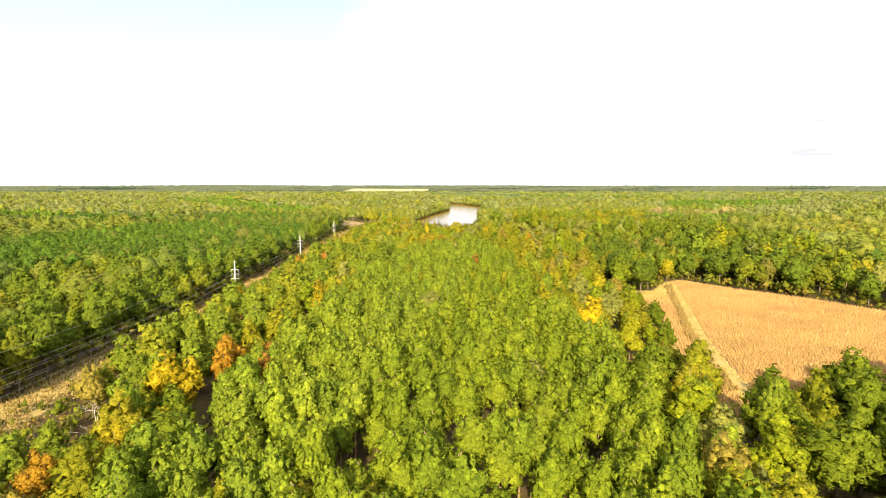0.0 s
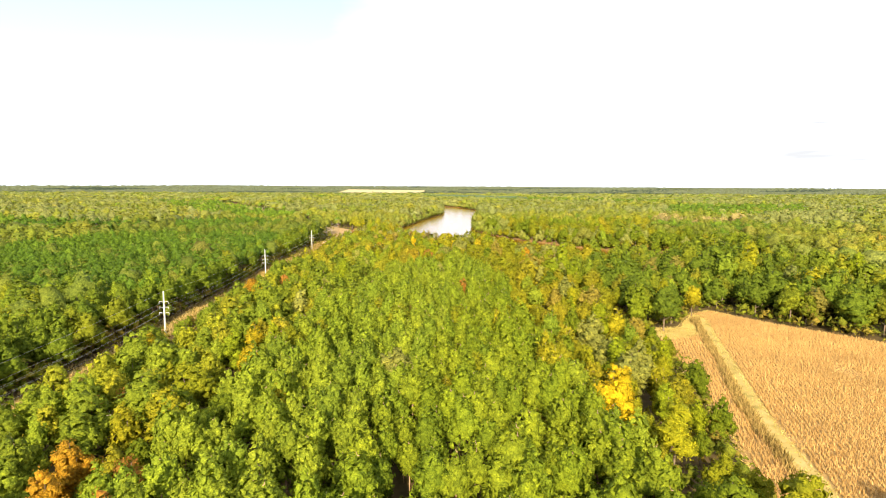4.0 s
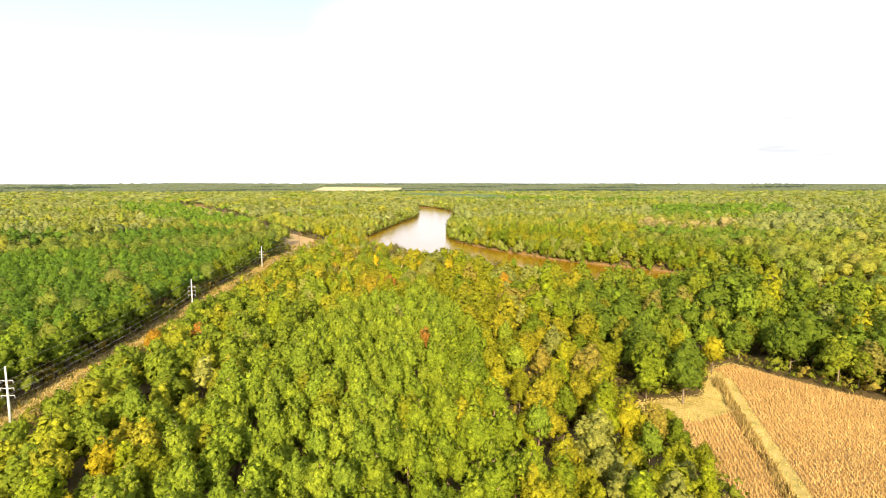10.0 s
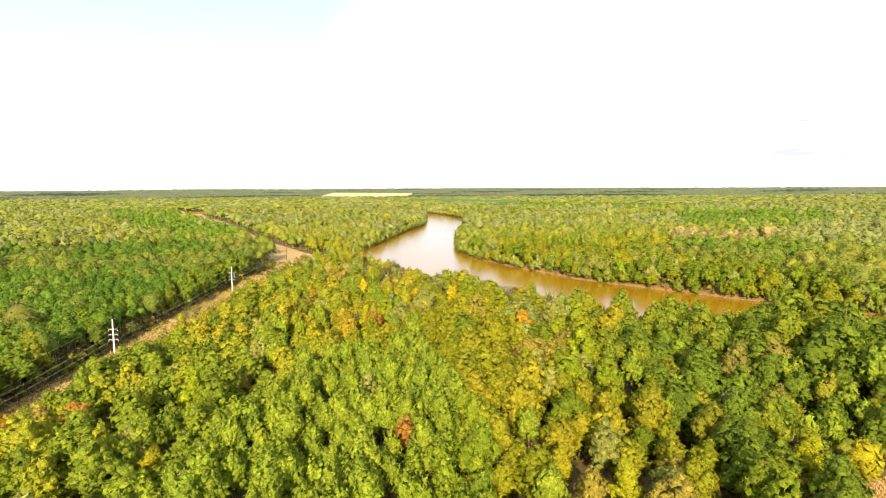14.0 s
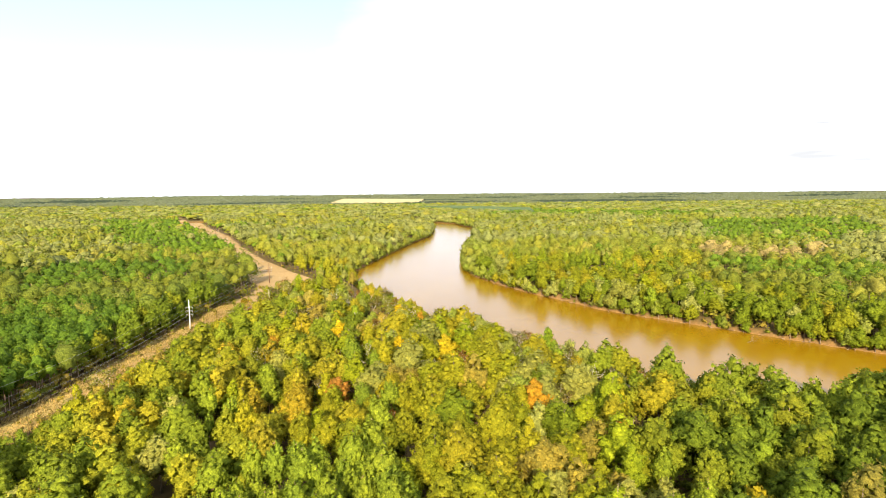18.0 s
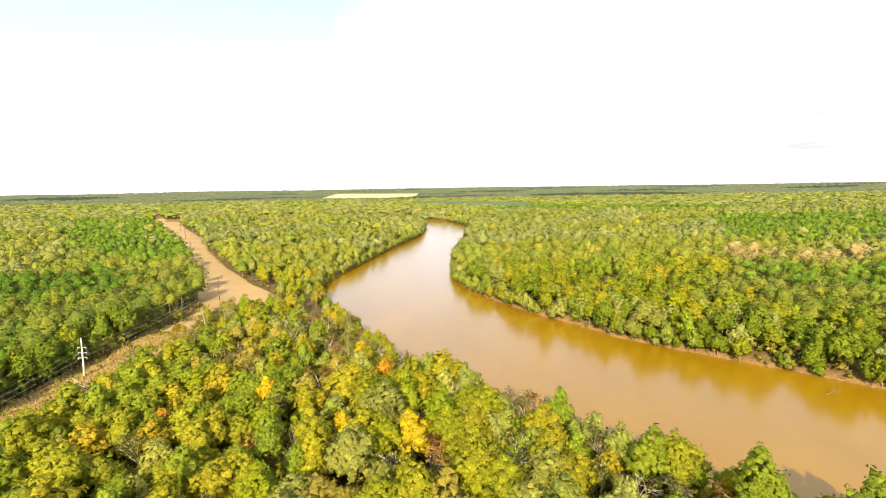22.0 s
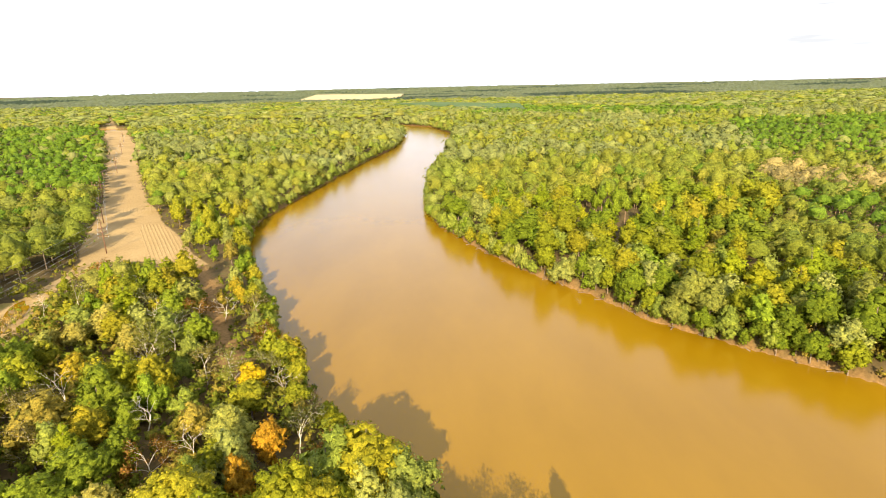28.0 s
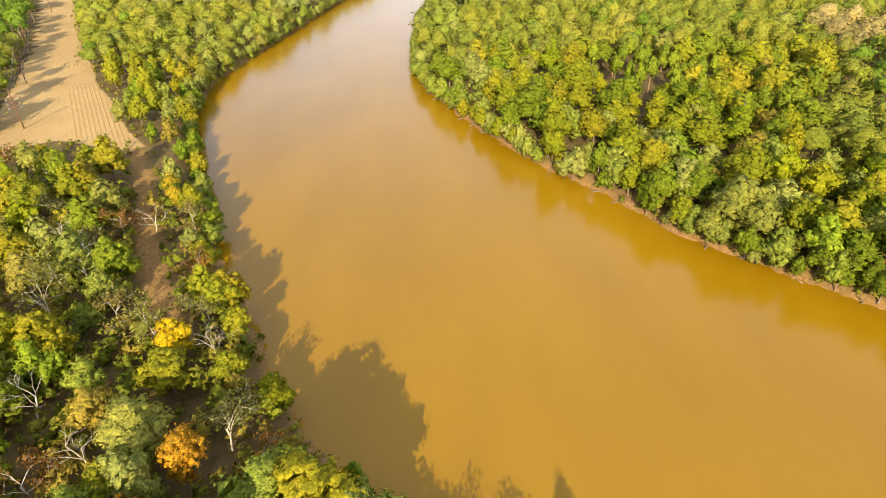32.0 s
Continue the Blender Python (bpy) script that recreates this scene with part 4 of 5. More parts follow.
def single_trees():
    """The nearest trees, each with its trunk and its crown."""
    made = {}
    for i in np.nonzero(TREE_ONE)[0]:
        kind, col, var = KINDS[TREE_K[i]], TREE_C[i], TREE_V[i] // 12 % VARIANTS[0]
        at = pose(*TREE_P[i], TREE_Z[i], 0, 0, math.degrees(TREE_R[i]))
        lv = TREE_L[i]
        if (kind, col, var, lv) in made:
            ob = copy_thing(made[kind, col, var, lv], at)
        else:
            crown, trunk, h = BASE[kind, lv][var]
            labels = TREE_LABELS[kind]
            ob = thing(kind + "_tree", (0, 0, 0), labels[col % len(labels)], "tree", kind + " trees of the wood")
            part("trunk", smooth(tri_mesh("trunk", *trunk, [PINE_BARK if kind == "pine" else BARK])), ob)
            part("crown", tri_mesh("crown", *crown[:2], [FOLIAGE], tint=np.tile(TINTS[kind][col], (len(crown[0]), 1)), normals=crown[2]), ob)
            ob.matrix_basis = at
            made[kind, col, var, lv] = ob
        ob.scale = (TREE_W[i], TREE_W[i], TREE_S[i])


def dead_trees():
    """Bare trees, and others that keep a thin cover of dull leaves."""
    shapes, covers = [], []
    for i in range(4):
        r = np.random.default_rng(70 + i)
        v, f = dead_tree_mesh(r, 13.0)
        shapes.append(smooth(tri_mesh("trunk", v, f, [DEAD_WOOD])))
        tips = v[v[:, 2] > 5.5]
        n = 900
        p = tips[r.integers(0, len(tips), n)] + r.normal(size=(n, 3)) * 0.6
        d = p - np.array((0, 0, 6.0))
        d /= np.linalg.norm(d, axis=1)[:, None]
        a, b = r.normal(size=(n, 3)), r.normal(size=(n, 3))
        lv = np.stack([p + 0.2 * a, p + 0.2 * b, p - 0.14 * (a + b)], 1)
        lf = np.arange(3 * n).reshape(-1, 3)
        back = (np.cross(lv[:, 1] - lv[:, 0], lv[:, 2] - lv[:, 0]) * d).sum(1) < 0
        lf[back] = lf[back][:, ::-1]
        nrm = d + r.normal(size=(n, 3)) * 0.4
        tone = ((0.24, 0.2, 0.055), (0.2, 0.2, 0.06), (0.33, 0.17, 0.04), (0.24, 0.24, 0.05))[i]
        covers.append(tri_mesh("crown", lv.reshape(-1, 3), lf, [FOLIAGE], tint=np.tile(tone, (3 * n, 1)), normals=np.repeat(nrm / np.linalg.norm(nrm, axis=1)[:, None], 3, 0)))
    for n, i in enumerate(np.nonzero(TREE_D)[0]):
        at = pose(*TREE_P[i], TREE_Z[i], 0, 0, 57 * n)
        size = 0.88 + 0.28 * ((n * 7) % 5) / 5
        if n % 3 == 0:
            ob = new("dead_tree", shapes[n % 4])
            tagged(ob, "bare grey dead tree with forking branches", "tree", "dead trees of the wood")
        else:
            ob = thing("half_bare_tree", (0, 0, 0), ("tawny half-bare tree with pale forking branches", "olive half-bare tree with pale forking branches", "rusty half-bare tree with pale forking branches", "yellowish half-bare tree with pale forking branches")[n % 4], "tree", "half-bare trees of the wood")
            part("trunk", shapes[n % 4], ob)
            part("crown", covers[n % 4], ob)
        ob.matrix_basis = at @ Matrix.Scale(size, 4)


joined = ~TREE_ONE & ~TREE_D
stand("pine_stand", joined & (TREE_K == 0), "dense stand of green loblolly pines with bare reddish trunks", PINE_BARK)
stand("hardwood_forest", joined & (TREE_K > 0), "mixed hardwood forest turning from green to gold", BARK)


def shrubs():
    """Undergrowth along the water, the corn, the cleared strip and the wood's floor, joined."""
    q = jitter_grid(-130, 270, 40, 900, 3.4)
    s_r, s_f, s_c, s_d, s_b = signed(RIVER, q), signed(FIELD, q), signed(CORRIDOR, q), signed(DIRT, q), signed(BARE, q)
    u = rng.uniform(size=len(q))
    rim = (s_r < 0.9) & (s_r > -4.5) & (u < 0.75)
    hedge = (s_f < -0.8) & (s_f > -9) & (u < 0.85) | (s_c > -7) & (s_c < -1) & (q[:, 0] < -107) & (u < 0.85)
    brush = (s_c < np.interp(q[:, 1], [60, 150, 225, 330], [7, 8, 2, 1])) & (s_c > -14) & (q[:, 0] > -103) & (u < 0.7)
    strip = (s_c > 0) & (u < 0.1 + 0.2 * (waves(q, 40, 55) > 0.2))
    rough = (s_d > -9) & (s_d < 0) & (u < 0.5) | (s_b > -4) & (s_b < 1) & (u < 0.35) | (s_d > 0) & (q[:, 1] < 690) & (u < 0.3)
    open_land = (s_r < 1.0) & (s_f < 0)
    under = (u > np.where(q[:, 1] > 430, 0.4, 0.7)) & in_box(q, -95, 215, 50, 640) & ~inside(PINES_MID, q) & (s_c < -3) & (s_d < -2) & (s_b < 0) & (s_r < -2)
    keep = (rim | hedge | brush | strip | rough | under) & open_land
    p, n = q[keep], keep.sum()
    sc = rng.uniform(0.35, 1.1, n) * np.where(strip[keep], 0.5, 1) * np.where(hedge[keep], np.where(p[:, 0] < -107, 2.4, 1.5), 1) * np.where(under[keep], np.where(p[:, 1] > 430, 2.1, 1.6), 1) * np.where(rim[keep] & (p[:, 0] > 60) & (p[:, 1] > 480), 1.6, 1)
    tint = np.array(TINTS["shrub"])[rng.integers(0, 4, n)] * rng.uniform(0.8, 1.2, (n, 1))
    z = np.maximum(ground_height(p), WATER_Z) - 0.05
    rot = rng.uniform(0, 6.28, n)
    var = rng.integers(0, 5, n)
    vs, fs, ns, ts, o = [], [], [], [], 0
    for k in range(5):
        crown = BASE["shrub", 1 if k < 1 else 2][k][0]
        sel = np.nonzero(var == k)[0]
        v, f, nrm = crown
        cu, su = np.cos(rot[sel])[:, None], np.sin(rot[sel])[:, None]
        ns.append(np.stack([nrm[:, 0] * cu - nrm[:, 1] * su, nrm[:, 0] * su + nrm[:, 1] * cu, np.tile(nrm[:, 2], (len(sel), 1))], -1).reshape(-1, 3))
        c, s = np.cos(rot[sel]) * sc[sel], np.sin(rot[sel]) * sc[sel]
        vs.append(np.stack([v[:, 0] * c[:, None] - v[:, 1] * s[:, None] + p[sel, :1], v[:, 0] * s[:, None] + v[:, 1] * c[:, None] + p[sel, 1:], v[:, 2] * sc[sel][:, None] + z[sel][:, None]], -1).reshape(-1, 3))
        fs.append((f[None] + (np.arange(len(sel)) * len(v))[:, None, None]).reshape(-1, 3) + o)
        o += len(sel) * len(v)
        ts.append(np.repeat(tint[sel], len(v), 0))
    me = tri_mesh("undergrowth", np.concatenate(vs), np.concatenate(fs), [FOLIAGE], tint=np.concatenate(ts), normals=np.concatenate(ns))
    tagged(new("undergrowth", me), "scrubby green and tawny bushes along the wood's edges", "bushes", kind="stuff")


shrubs()


def far_woods():
    """The canopy beyond the single trees, out to the horizon and round behind the camera."""
    th = np.concatenate([np.linspace(-52, 52, 1000), np.linspace(53, 307, 200)])
    rings = np.linspace(0, 1, 60) ** 1.4
    front = np.abs(th) < 52.1
    r0 = np.where(front, 2450.0, 420.0)
    rr = r0[None] + (4900 - r0[None]) * rings[:, None]
    a = np.radians(th)[None]
    x, y = 25 + rr * np.sin(a), rr * np.cos(a) + 60
    p = np.stack([x.ravel(), y.ravel()], 1)
    g = ground_height(p)
    z = g + 8.5 + 1.6 * waves(p, 90, 31) + rng.normal(size=len(p)) * 2.6
    # canopy tint paled towards grey-green, distance haze put into the colour
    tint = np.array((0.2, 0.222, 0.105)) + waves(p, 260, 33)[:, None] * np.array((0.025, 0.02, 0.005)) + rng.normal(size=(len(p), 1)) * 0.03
    pine = waves(p * (0.45, 1), 330, 34) > 0.5
    pine |= in_box(p, 520, 1300, 3050, 3480)
    tint[pine] = np.array((0.06, 0.085, 0.042)) + rng.normal(size=(pine.sum(), 1)) * 0.012
    low = (signed(RIVER, p) > -12) | (signed(MEADOW, p) > -8) | (signed(FAR_FIELD, p) > -5)
    z[low] = g[low] - 3
    n = len(th)
    i = np.arange(len(p)).reshape(len(rings), n)
    j = np.roll(i, -1, 1)
    f = np.stack([i[:-1], j[:-1], j[1:], i[1:]], -1).reshape(-1, 4)
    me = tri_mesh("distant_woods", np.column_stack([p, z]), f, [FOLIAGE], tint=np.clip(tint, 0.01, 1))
    tagged(new("distant_woods", me), "far woodland canopy reaching to the horizon", "trees", kind="stuff")


far_woods()
single_trees()
dead_trees()


# ---------------------------------------------------------------- power line
def arm_mesh(half, z, rise, thick):
    return tri_mesh("crossarm", *tube([(-half, 0, z + rise), (0, 0, z), (half, 0, z + rise)], thick, thick, 6), [STEEL])


def insulator_mesh(x, z, length=0.8):
    """A string of porcelain discs that hangs from an arm's end."""
    prof = [(0.0, 0.03)]
    for i in range(4):
        a = (i + 0.3) / 4.3
        prof += [(a, 0.035), (a + 0.03, 0.11), (a + 0.13, 0.08), (a + 0.15, 0.035)]
    prof.append((1.0, 0.03))
    n, sides = len(prof), 7
    ang = np.linspace(0, 2 * np.pi, sides, endpoint=False)
    v = np.concatenate([np.stack([x + r * np.cos(ang), r * np.sin(ang), np.full(sides, z - length * a)], 1) for a, r in prof])
    f = [(i * sides + j, (i + 1) * sides + j, (i + 1) * sides + (j + 1) % sides, i * sides + (j + 1) % sides) for i in range(n - 1) for j in range(sides)]
    return smooth(tri_mesh("insulator", v, f, [PORCELAIN]))


STEEL_POLES = [(-100, 108), (-101, 267), (-105, 407), (-108.5, 553)]
STEEL_ARMS = [(8.1, 1.9), (10.3, 1.85), (12.5, 1.8)]
template = None
for x, y in STEEL_POLES:
    if template:
        copy_thing(template, pose(x, y, LAND_Z))
        continue
    template = thing("transmission_pole", (x, y, LAND_Z), "tall pale steel power pole with three crossarms", "power pole", "steel poles of the power line")
    part("shaft", smooth(tri_mesh("shaft", *tube([(0, 0, -0.6), (0, 0, 5), (0, 0, 11), (0, 0, 16.7)], 0.42, 0.2, 12), [STEEL])), template)
    part("pole_cap", tri_mesh("pole_cap", *tube([(0, 0, 16.7), (0, 0, 16.84)], 0.23, 0.14, 10), [STEEL]), template)
    for z, half in STEEL_ARMS:
        arm = part("crossarm", arm_mesh(half, z, 0.16, 0.1), template)
        for side in (-1, 1):
            part("insulator", insulator_mesh(side * half, z + 0.1), arm, "white porcelain insulator string")

WOOD_POLES = [(-112, 708, 17.5), (-153, 779, 18.0), (-196, 856, 18.5), (-262, 1000, 18.5), (-345, 1168, 18.5), (-430, 1335, 18.5)]
template = None
for x, y, h in WOOD_POLES:
    if template:
        ob = copy_thing(template, pose(x, y, LAND_Z, 0, 0, 30))
        ob.scale = (1, 1, h / 17.5)
        continue
    template = thing("wooden_pole", (x, y, LAND_Z), "reddish brown wooden power pole with crossarms", "power pole", "wooden poles of the power line")
    template.matrix_basis = pose(x, y, LAND_Z, 0, 0, 30)
    part("shaft", smooth(tri_mesh("shaft", *tube([(0, 0, -0.6), (0, 0, 6), (0, 0, 12), (0, 0, 17.5)], 0.3, 0.16, 10), [WOOD_POLE])), template)
    for z, half in ((9.6, 2.3), (11.6, 2.3), (13.6, 2.1)):
        arm = part("crossarm", tri_mesh("crossarm", *tube([(-half, 0, z), (half, 0, z)], 0.13, 0.13, 4), [WOOD_POLE]), template)
        for side in (-1, 1):
            part("insulator", insulator_mesh(side * half, z - 0.05, 1.0), arm, "white porcelain insulator string")
            part("brace", tri_mesh("brace", *tube([(side * half * 0.5, 0, z), (0, 0, z - 0.8)], 0.05, 0.05, 4), [WOOD_POLE]), arm)


def wires():
    """Sagging cables from pole to pole."""
    ends = [(x, y, [(s * half, z + LAND_Z - 0.7) for z, half in STEEL_ARMS for s in (-1, 1)] + [(0, 16.7 + LAND_Z)], 0) for x, y in [(-99, -60)] + STEEL_POLES]
    ends += [(x, y, [(s * half, z * h / 17.5 + LAND_Z - 1.0) for z, half in ((9.6, 2.3), (11.6, 2.3), (13.6, 2.1)) for s in (-1, 1)] + [(0, h + LAND_Z)], 30) for x, y, h in WOOD_POLES]
    for k in range(7):
        pts = []
        for (x0, y0, a0, r0), (x1, y1, a1, r1) in zip(ends, ends[1:]):
            p = np.array((x0 + a0[k][0] * math.cos(radians(r0)), y0 + a0[k][0] * math.sin(radians(r0)), a0[k][1]))
            q = np.array((x1 + a1[k][0] * math.cos(radians(r1)), y1 + a1[k][0] * math.sin(radians(r1)), a1[k][1]))
            for t in np.linspace(0, 1, 12, endpoint=False):
                pts.append(p + (q - p) * t - np.array((0, 0, 4 * 2.0 * t * (1 - t))))
        pts.append(q)
        tagged(new("power_cable", tri_mesh("power_cable", *tube(pts, 0.024, 0.024, 4), [WIRE])), "thin grey power cable sagging between the poles", "cable", "cables of the power line")


wires()


# ---------------------------------------------------------------- corn, furrows, grass
def blades(p, height, width, rg, lean=0.25, per=3):
    """Tufts of upright pointed blades at the places p."""
    n = len(p)
    base = np.column_stack([p, ground_height(p)]).repeat(per, 0) + np.column_stack([rg.normal(size=(n * per, 2)) * 0.16, np.zeros(n * per)])
    a = rg.uniform(0, 6.28, n * per)
    w = width * rg.uniform(0.6, 1.4, n * per)
    h = np.repeat(height if np.ndim(height) else np.full(n, height), per) * rg.uniform(0.6, 1.2, n * per)
    side = np.stack([np.cos(a) * w, np.sin(a) * w, np.zeros(n * per)], 1)
    tip = base + np.column_stack([rg.normal(size=(n * per, 2)) * lean * h[:, None], h])
    v = np.stack([base - side, base + side, tip], 1).reshape(-1, 3)
    return v, np.arange(len(v)).reshape(-1, 3)


def straw(name, stops):
    m = Nodes(name, 0.85, 0.15)
    geo = m.n.new("ShaderNodeNewGeometry")
    v = m.coords("Object")
    c = m.ramp(geo.outputs["Random Per Island"], stops)
    return m.base(m.mix(1.0, c, m.ramp(m.noise(v, 0.05, 4.0), [(0.3, (0.84, 0.82, 0.8)), (0.7, (1.14, 1.12, 1.1))]), "MULTIPLY"))


CORN = straw("dry corn", [(0.0, (0.4, 0.245, 0.085)), (0.5, (0.5, 0.32, 0.115)), (1.0, (0.6, 0.41, 0.165))])
STRAW = straw("dry grass", [(0.0, (0.34, 0.27, 0.07)), (0.5, (0.48, 0.385, 0.115)), (1.0, (0.6, 0.48, 0.17))])
BRUSH = straw("tawny weeds", [(0.0, (0.15, 0.14, 0.03)), (0.5, (0.33, 0.235, 0.075)), (1.0, (0.46, 0.33, 0.13))])
WEEDS = straw("tangled weeds", [(0.0, (0.16, 0.11, 0.03)), (0.5, (0.3, 0.215, 0.065)), (1.0, (0.44, 0.32, 0.11))])
CLOD = plain("turned earth", (0.28, 0.182, 0.074), (0.44, 0.305, 0.132), 0.7, 0.95)


def rows_of(poly, direction, gap, step, wobble):
    """Places along straight rows that fill a polygon."""
    d = np.array(direction, float) / np.hypot(*direction)
    nrm = np.array((-d[1], d[0]))
    pts = np.array(poly, float)
    c = pts.mean(0)
    reach = np.hypot(*(pts - c).T).max()
    a, b = np.meshgrid(np.arange(-reach, reach, gap), np.arange(-reach, reach, step))
    p = c + a.ravel()[:, None] * nrm + b.ravel()[:, None] * d
    p = p + rng.normal(size=p.shape) * wobble
    return p[inside(poly, p)]


def crops():
    p = rows_of(FIELD, (0.3, 0.95), 1.0, 0.62, 0.1)
    free = (signed(LANE, p) < -0.3) & (signed(HEADLAND, p) < 0) & (signed(FIELD, p) > 1.2)
    p = p[free]
    tangled = waves(p, 28, 61) > 0.95
    h = np.where(tangled, 0.45, 1.0) * rng.uniform(0.8, 1.15, len(p))
    me = tri_mesh("corn", *blades(p, h, 0.1, rng, 0.22, 5), [CORN])
    tagged(new("corn_crop", me), "ripe dry corn standing in rows", "crop", kind="stuff")
    q = jitter_grid(62, 140, 108, 310, 0.75)
    q = q[(signed(LANE, q) > -0.4) | (signed(HEADLAND, q) > -0.5) | ((signed(FIELD, q) > -1.5) & (signed(FIELD, q) < 1.3))]
    track = np.abs(signed(LANE, q) - 1.5) < 0.45
    q = q[~track | (rng.uniform(size=len(q)) < 0.25)]
    centre = np.abs(signed(LANE, q) - 2.5) < 0.5
    me = tri_mesh("lane_grass", *blades(q, np.where(centre, 0.12, 0.3), 0.16, rng, 0.5, 3), [STRAW])
    tagged(new("lane_grass", me), "pale mown grass on the lane through the corn", "grass", kind="stuff")
    q = jitter_grid(66, 126, 116, 300, 0.7)
    beside = edge_distance(LANE[1:8], q, False)
    q = q[(beside < 2.6 + 0.9 * waves(q, 9, 75)) & (signed(LANE, q) < 0.2) & (q[:, 1] > 140)]
    me = tri_mesh("lane_weeds", *blades(q, 1.5 + 0.5 * waves(q, 7, 76), 0.2, rng, 0.3, 5), [WEEDS])
    tagged(new("lane_weeds", me), "tangled brown weeds along the lane's edge", "weeds", kind="stuff")
    q = jitter_grid(-122, -88, 60, 625, 0.95)
    q = q[signed(CORRIDOR, q) > -3]
    q = q[waves(q, 18, 71) > -0.75]
    me = tri_mesh("strip_weeds", *blades(q, 0.75 + 0.35 * waves(q, 12, 72), 0.2, rng, 0.35, 3), [BRUSH])
    tagged(new("strip_weeds", me), "tawny knee-high weeds under the power line", "grass", kind="stuff")


def furrows():
    """Ridged rows of turned earth in the cleared strip."""
    for poly, d, gap, amp in (([(-56, 682), (-66, 700), (-88, 738), (-112, 772), (-126, 772), (-108, 735), (-84, 694)], (-0.5, 0.87), 1.85, 0.32),
                              ([(-134, 806), (-167, 866), (-243, 1004), (-262, 1000), (-205, 880), (-160, 806)], (-0.46, 0.89), 2.2, 0.08)):
        dd = np.array(d) / np.hypot(*d)
        nrm = np.array((-dd[1], dd[0]))
        pts = np.array(poly, float)
        c = pts.mean(0)
        reach = np.hypot(*(pts - c).T).max()
        bits = []
        for a in np.arange(-reach, reach, gap):
            b = np.arange(-reach, reach, 1.7)
            line = c + (a + rng.normal(size=len(b)) * 0.07)[:, None] * nrm + b[:, None] * dd
            ok = inside(poly, line)
            start = None
            for i in range(len(b) + 1):
                if i < len(b) and ok[i]:
                    start = i if start is None else start
                elif start is not None:
                    if i - start > 3:
                        seg = line[start:i]
                        n = len(seg)
                        z = LAND_Z + amp * (0.8 + 0.3 * rng.uniform(size=n))
                        z[0] = z[-1] = LAND_Z
                        v = np.concatenate([np.column_stack([seg - nrm * gap * 0.36, np.full(n, LAND_Z - 0.12)]), np.column_stack([seg, z]), np.column_stack([seg + nrm * gap * 0.36, np.full(n, LAND_Z - 0.12)])])
                        k = np.arange(n - 1)
                        f = np.concatenate([np.stack([k, k + 1, k + n + 1], 1), np.stack([k, k + n + 1, k + n], 1), np.stack([k + n, k + n + 1, k + 2 * n + 1], 1), np.stack([k + n, k + 2 * n + 1, k + 2 * n], 1)])
                        bits.append((v, f))
                    start = None
        me = tri_mesh("furrows", *merge(bits), [CLOD])
        tagged(new("furrows", me), "ridged furrows of dry tan earth", "soil", kind="stuff")


crops()
furrows()


def puddle():
    """Standing water in the low end of the cleared strip."""
    bm = bmesh.new()
    ring = []
    for i in range(28):
        a = 6.283 * i / 28
        q = 1 + 0.22 * math.sin(3 * a + 0.6) + 0.12 * math.sin(5 * a)
        ring.append(bm.verts.new((-102 + 3.4 * q * math.cos(a) - 7 * q * math.sin(a), 624 + 19 * q * math.sin(a), LAND_Z + 0.07)))
    bm.faces.new(ring)
    bmesh.ops.triangulate(bm, faces=bm.faces[:])
    me = bpy.data.meshes.new("puddle")
    bm.to_mesh(me)
    bm.free()
    me.materials.append(WATER)
    tagged(new("puddle", me), "brown puddle lying in the bare strip", "puddle", kind="structure")


puddle()
snag = new("driftwood_snag", smooth(tri_mesh("driftwood_snag", *dead_tree_mesh(np.random.default_rng(5), 7.0), [BARK])))
snag.matrix_basis = pose(193, 530, WATER_Z - 0.3, 58, 0, 70)
tagged(snag, "dead brown branches stranded in the muddy river", "driftwood")


def bank_logs():
    """Brown logs and roots that lie along the water's edge."""
    r = np.random.default_rng(29)
    pts = np.array(RIGHT_BANK[5:13], float)
    seg = np.concatenate([[0], np.cumsum(np.hypot(*np.diff(pts, axis=0).T))])
    for n, at in enumerate(np.arange(6, seg[-1], 13.0)):
        at += r.uniform(-4, 4)
        x, y = np.interp(at, seg, pts[:, 0]), np.interp(at, seg, pts[:, 1])
        half = r.uniform(1.6, 3.2)
        bits = [tube([(-half, 0, 0.1), (0, r.normal() * 0.25, 0.2), (half, 0, 0.45)], 0.2, 0.1, 6)]
        for k in range(5):
            b = r.uniform(-half, half)
            bits.append(tube([(b, 0, 0.2), (b + r.normal() * 0.5, r.normal() * 0.7, r.uniform(0.5, 1.2)), (b + r.normal() * 0.8, r.normal() * 1.1, r.uniform(0.8, 1.7))], 0.07, 0.02, 4))
        ob = new("driftwood_log", smooth(tri_mesh("driftwood_log", *merge(bits), [BARK])))
        ob.matrix_basis = pose(x - 0.6, y - 0.6, WATER_Z + 0.05, 0, 0, r.uniform(0, 360))
        tagged(ob, "weathered brown log with broken branches at the water's edge", "driftwood", "driftwood along the bank")


bank_logs()

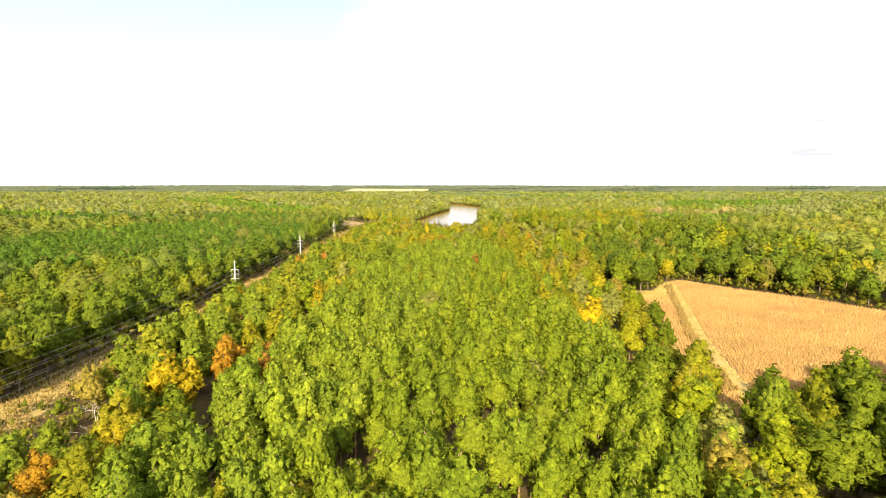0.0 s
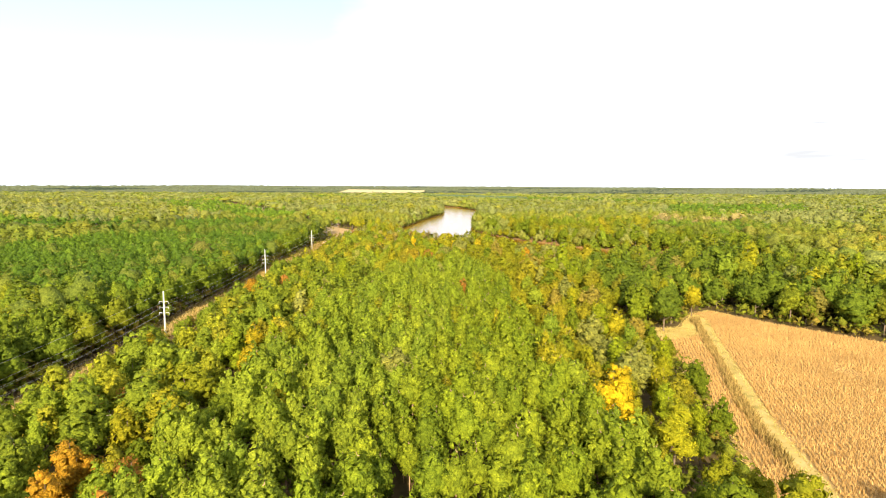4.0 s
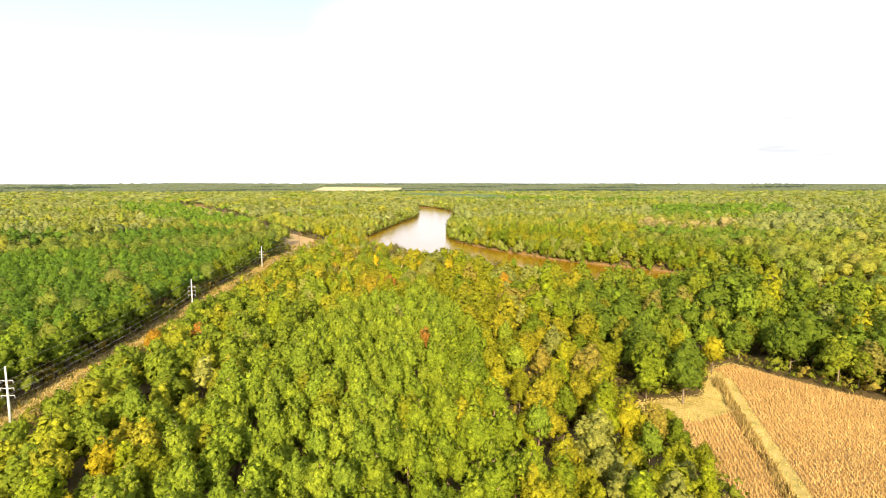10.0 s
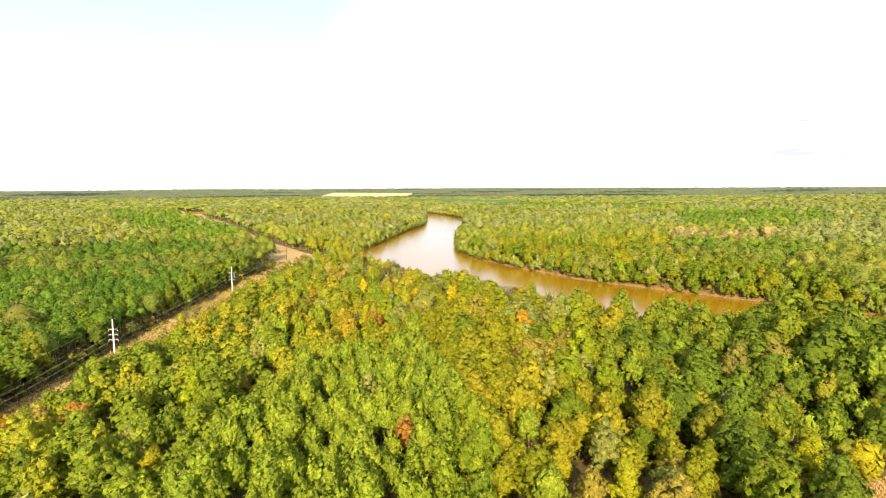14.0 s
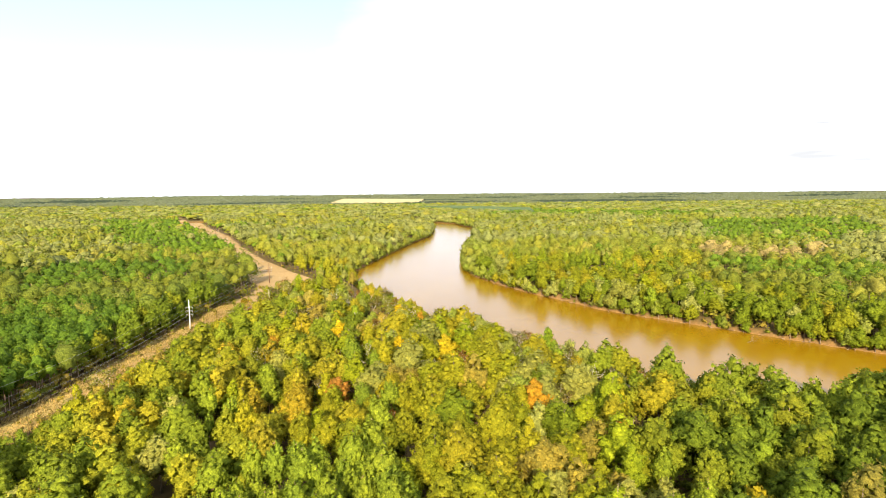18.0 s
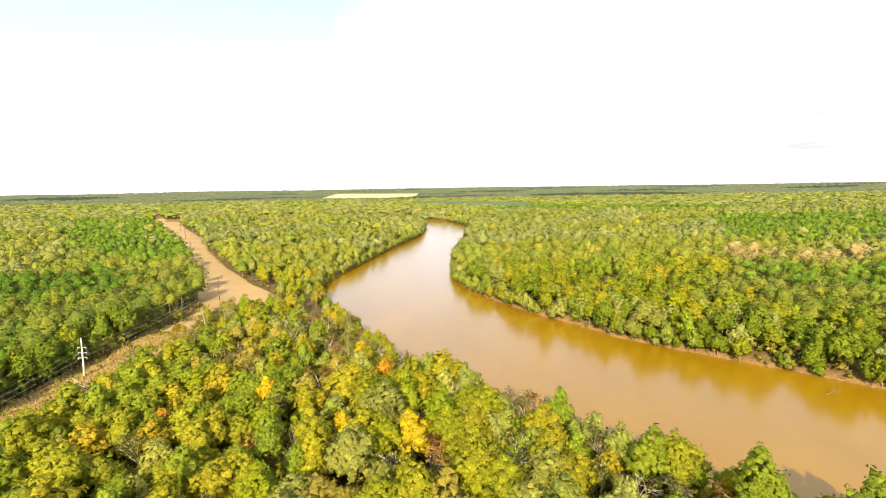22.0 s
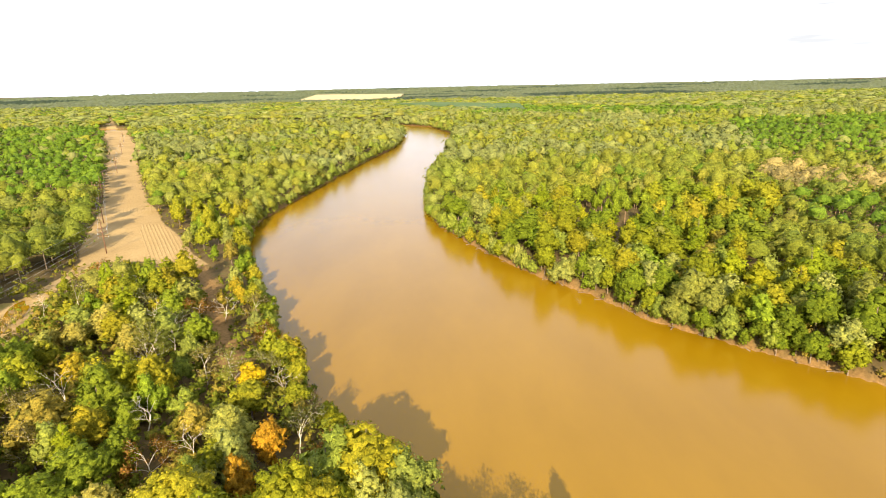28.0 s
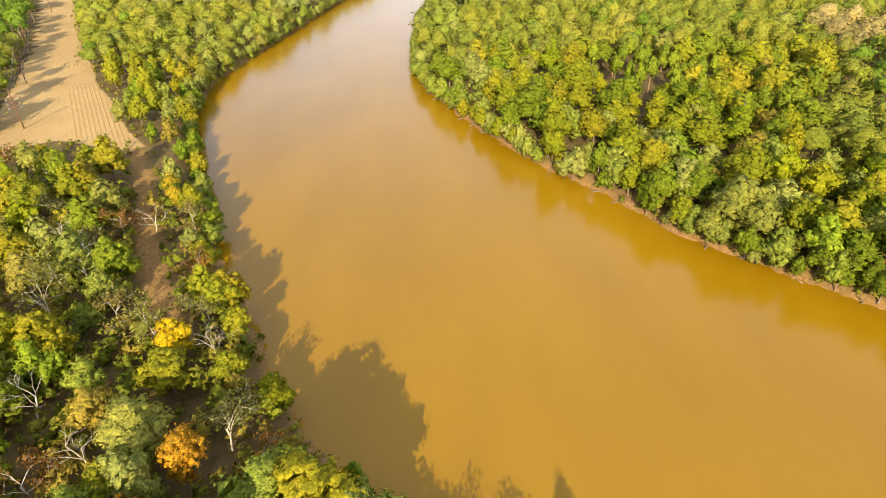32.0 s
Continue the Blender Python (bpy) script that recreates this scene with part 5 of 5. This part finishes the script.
# ---------------------------------------------------------------- distance
def flat(name, poly, near, far, mat, label):
    """An open field, raised and tilted to show over the trees from the camera, with a rim that goes down into the
    ground.
    """
    y0, y1 = min(y for _, y in poly), max(y for _, y in poly)
    bm = bmesh.new()
    top = [bm.verts.new((x, y, near + (far - near) * (y - y0) / (y1 - y0))) for x, y in poly]
    low = [bm.verts.new((x, y, 0.0)) for x, y in poly]
    face = bm.faces.new(top)
    for i in range(len(poly)):
        j = (i + 1) % len(poly)
        bm.faces.new((top[i], low[i], low[j], top[j]))
    bmesh.ops.triangulate(bm, faces=[face])
    me = bpy.data.meshes.new(name)
    bm.to_mesh(me)
    bm.free()
    me.materials.append(mat)
    tagged(new(name, me), label, "field", kind="structure")


MEADOW_GREEN = plain("meadow", (0.06, 0.11, 0.028), (0.1, 0.15, 0.04), 0.02, 0.95)
STUBBLE = plain("stubble", (0.45, 0.36, 0.17), (0.58, 0.48, 0.25), 0.02, 0.95)
flat("meadow", MEADOW, 11.0, 18.0, MEADOW_GREEN, "smooth green meadow beyond the river bend")
flat("far_field", FAR_FIELD, 8.0, 21.0, STUBBLE, "pale stubble field far away")
WHITE = plain("white sheet metal", (0.72, 0.72, 0.7), (0.82, 0.82, 0.8), 0.05, 0.5)
ROOF = plain("pale roof", (0.55, 0.56, 0.58), (0.7, 0.7, 0.7), 0.05, 0.6)


def shed(x, y, w, d, h):
    """A long low building with a shallow gable roof."""
    z = float(ground_height(np.array([(x, y)], float))[0])
    ob = thing("warehouse", (x, y, z), "long low white warehouse far away", "building", "warehouses on the horizon")
    a, b = w / 2, d / 2
    v = [(-a, -b, -2), (a, -b, -2), (a, b, -2), (-a, b, -2), (-a, -b, h), (a, -b, h), (a, b, h), (-a, b, h)]
    part("wall", tri_mesh("wall", v, [(0, 1, 5, 4), (1, 2, 6, 5), (2, 3, 7, 6), (3, 0, 4, 7)], [WHITE]), ob)
    v = [(-a - 1, -b - 1, h), (a + 1, -b - 1, h), (a + 1, b + 1, h), (-a - 1, b + 1, h), (-a - 1, 0, h + d * 0.12), (a + 1, 0, h + d * 0.12)]
    me = tri_mesh("roof", v, [(0, 1, 5, 4), (2, 3, 4, 5)], [ROOF])
    part("roof", me, ob)


for x, y, w, d, h in ((-700, 4820, 60, 30, 10), (-620, 4840, 36, 30, 9), (-470, 4850, 24, 30, 10)):
    shed(x, y, w, d, h)
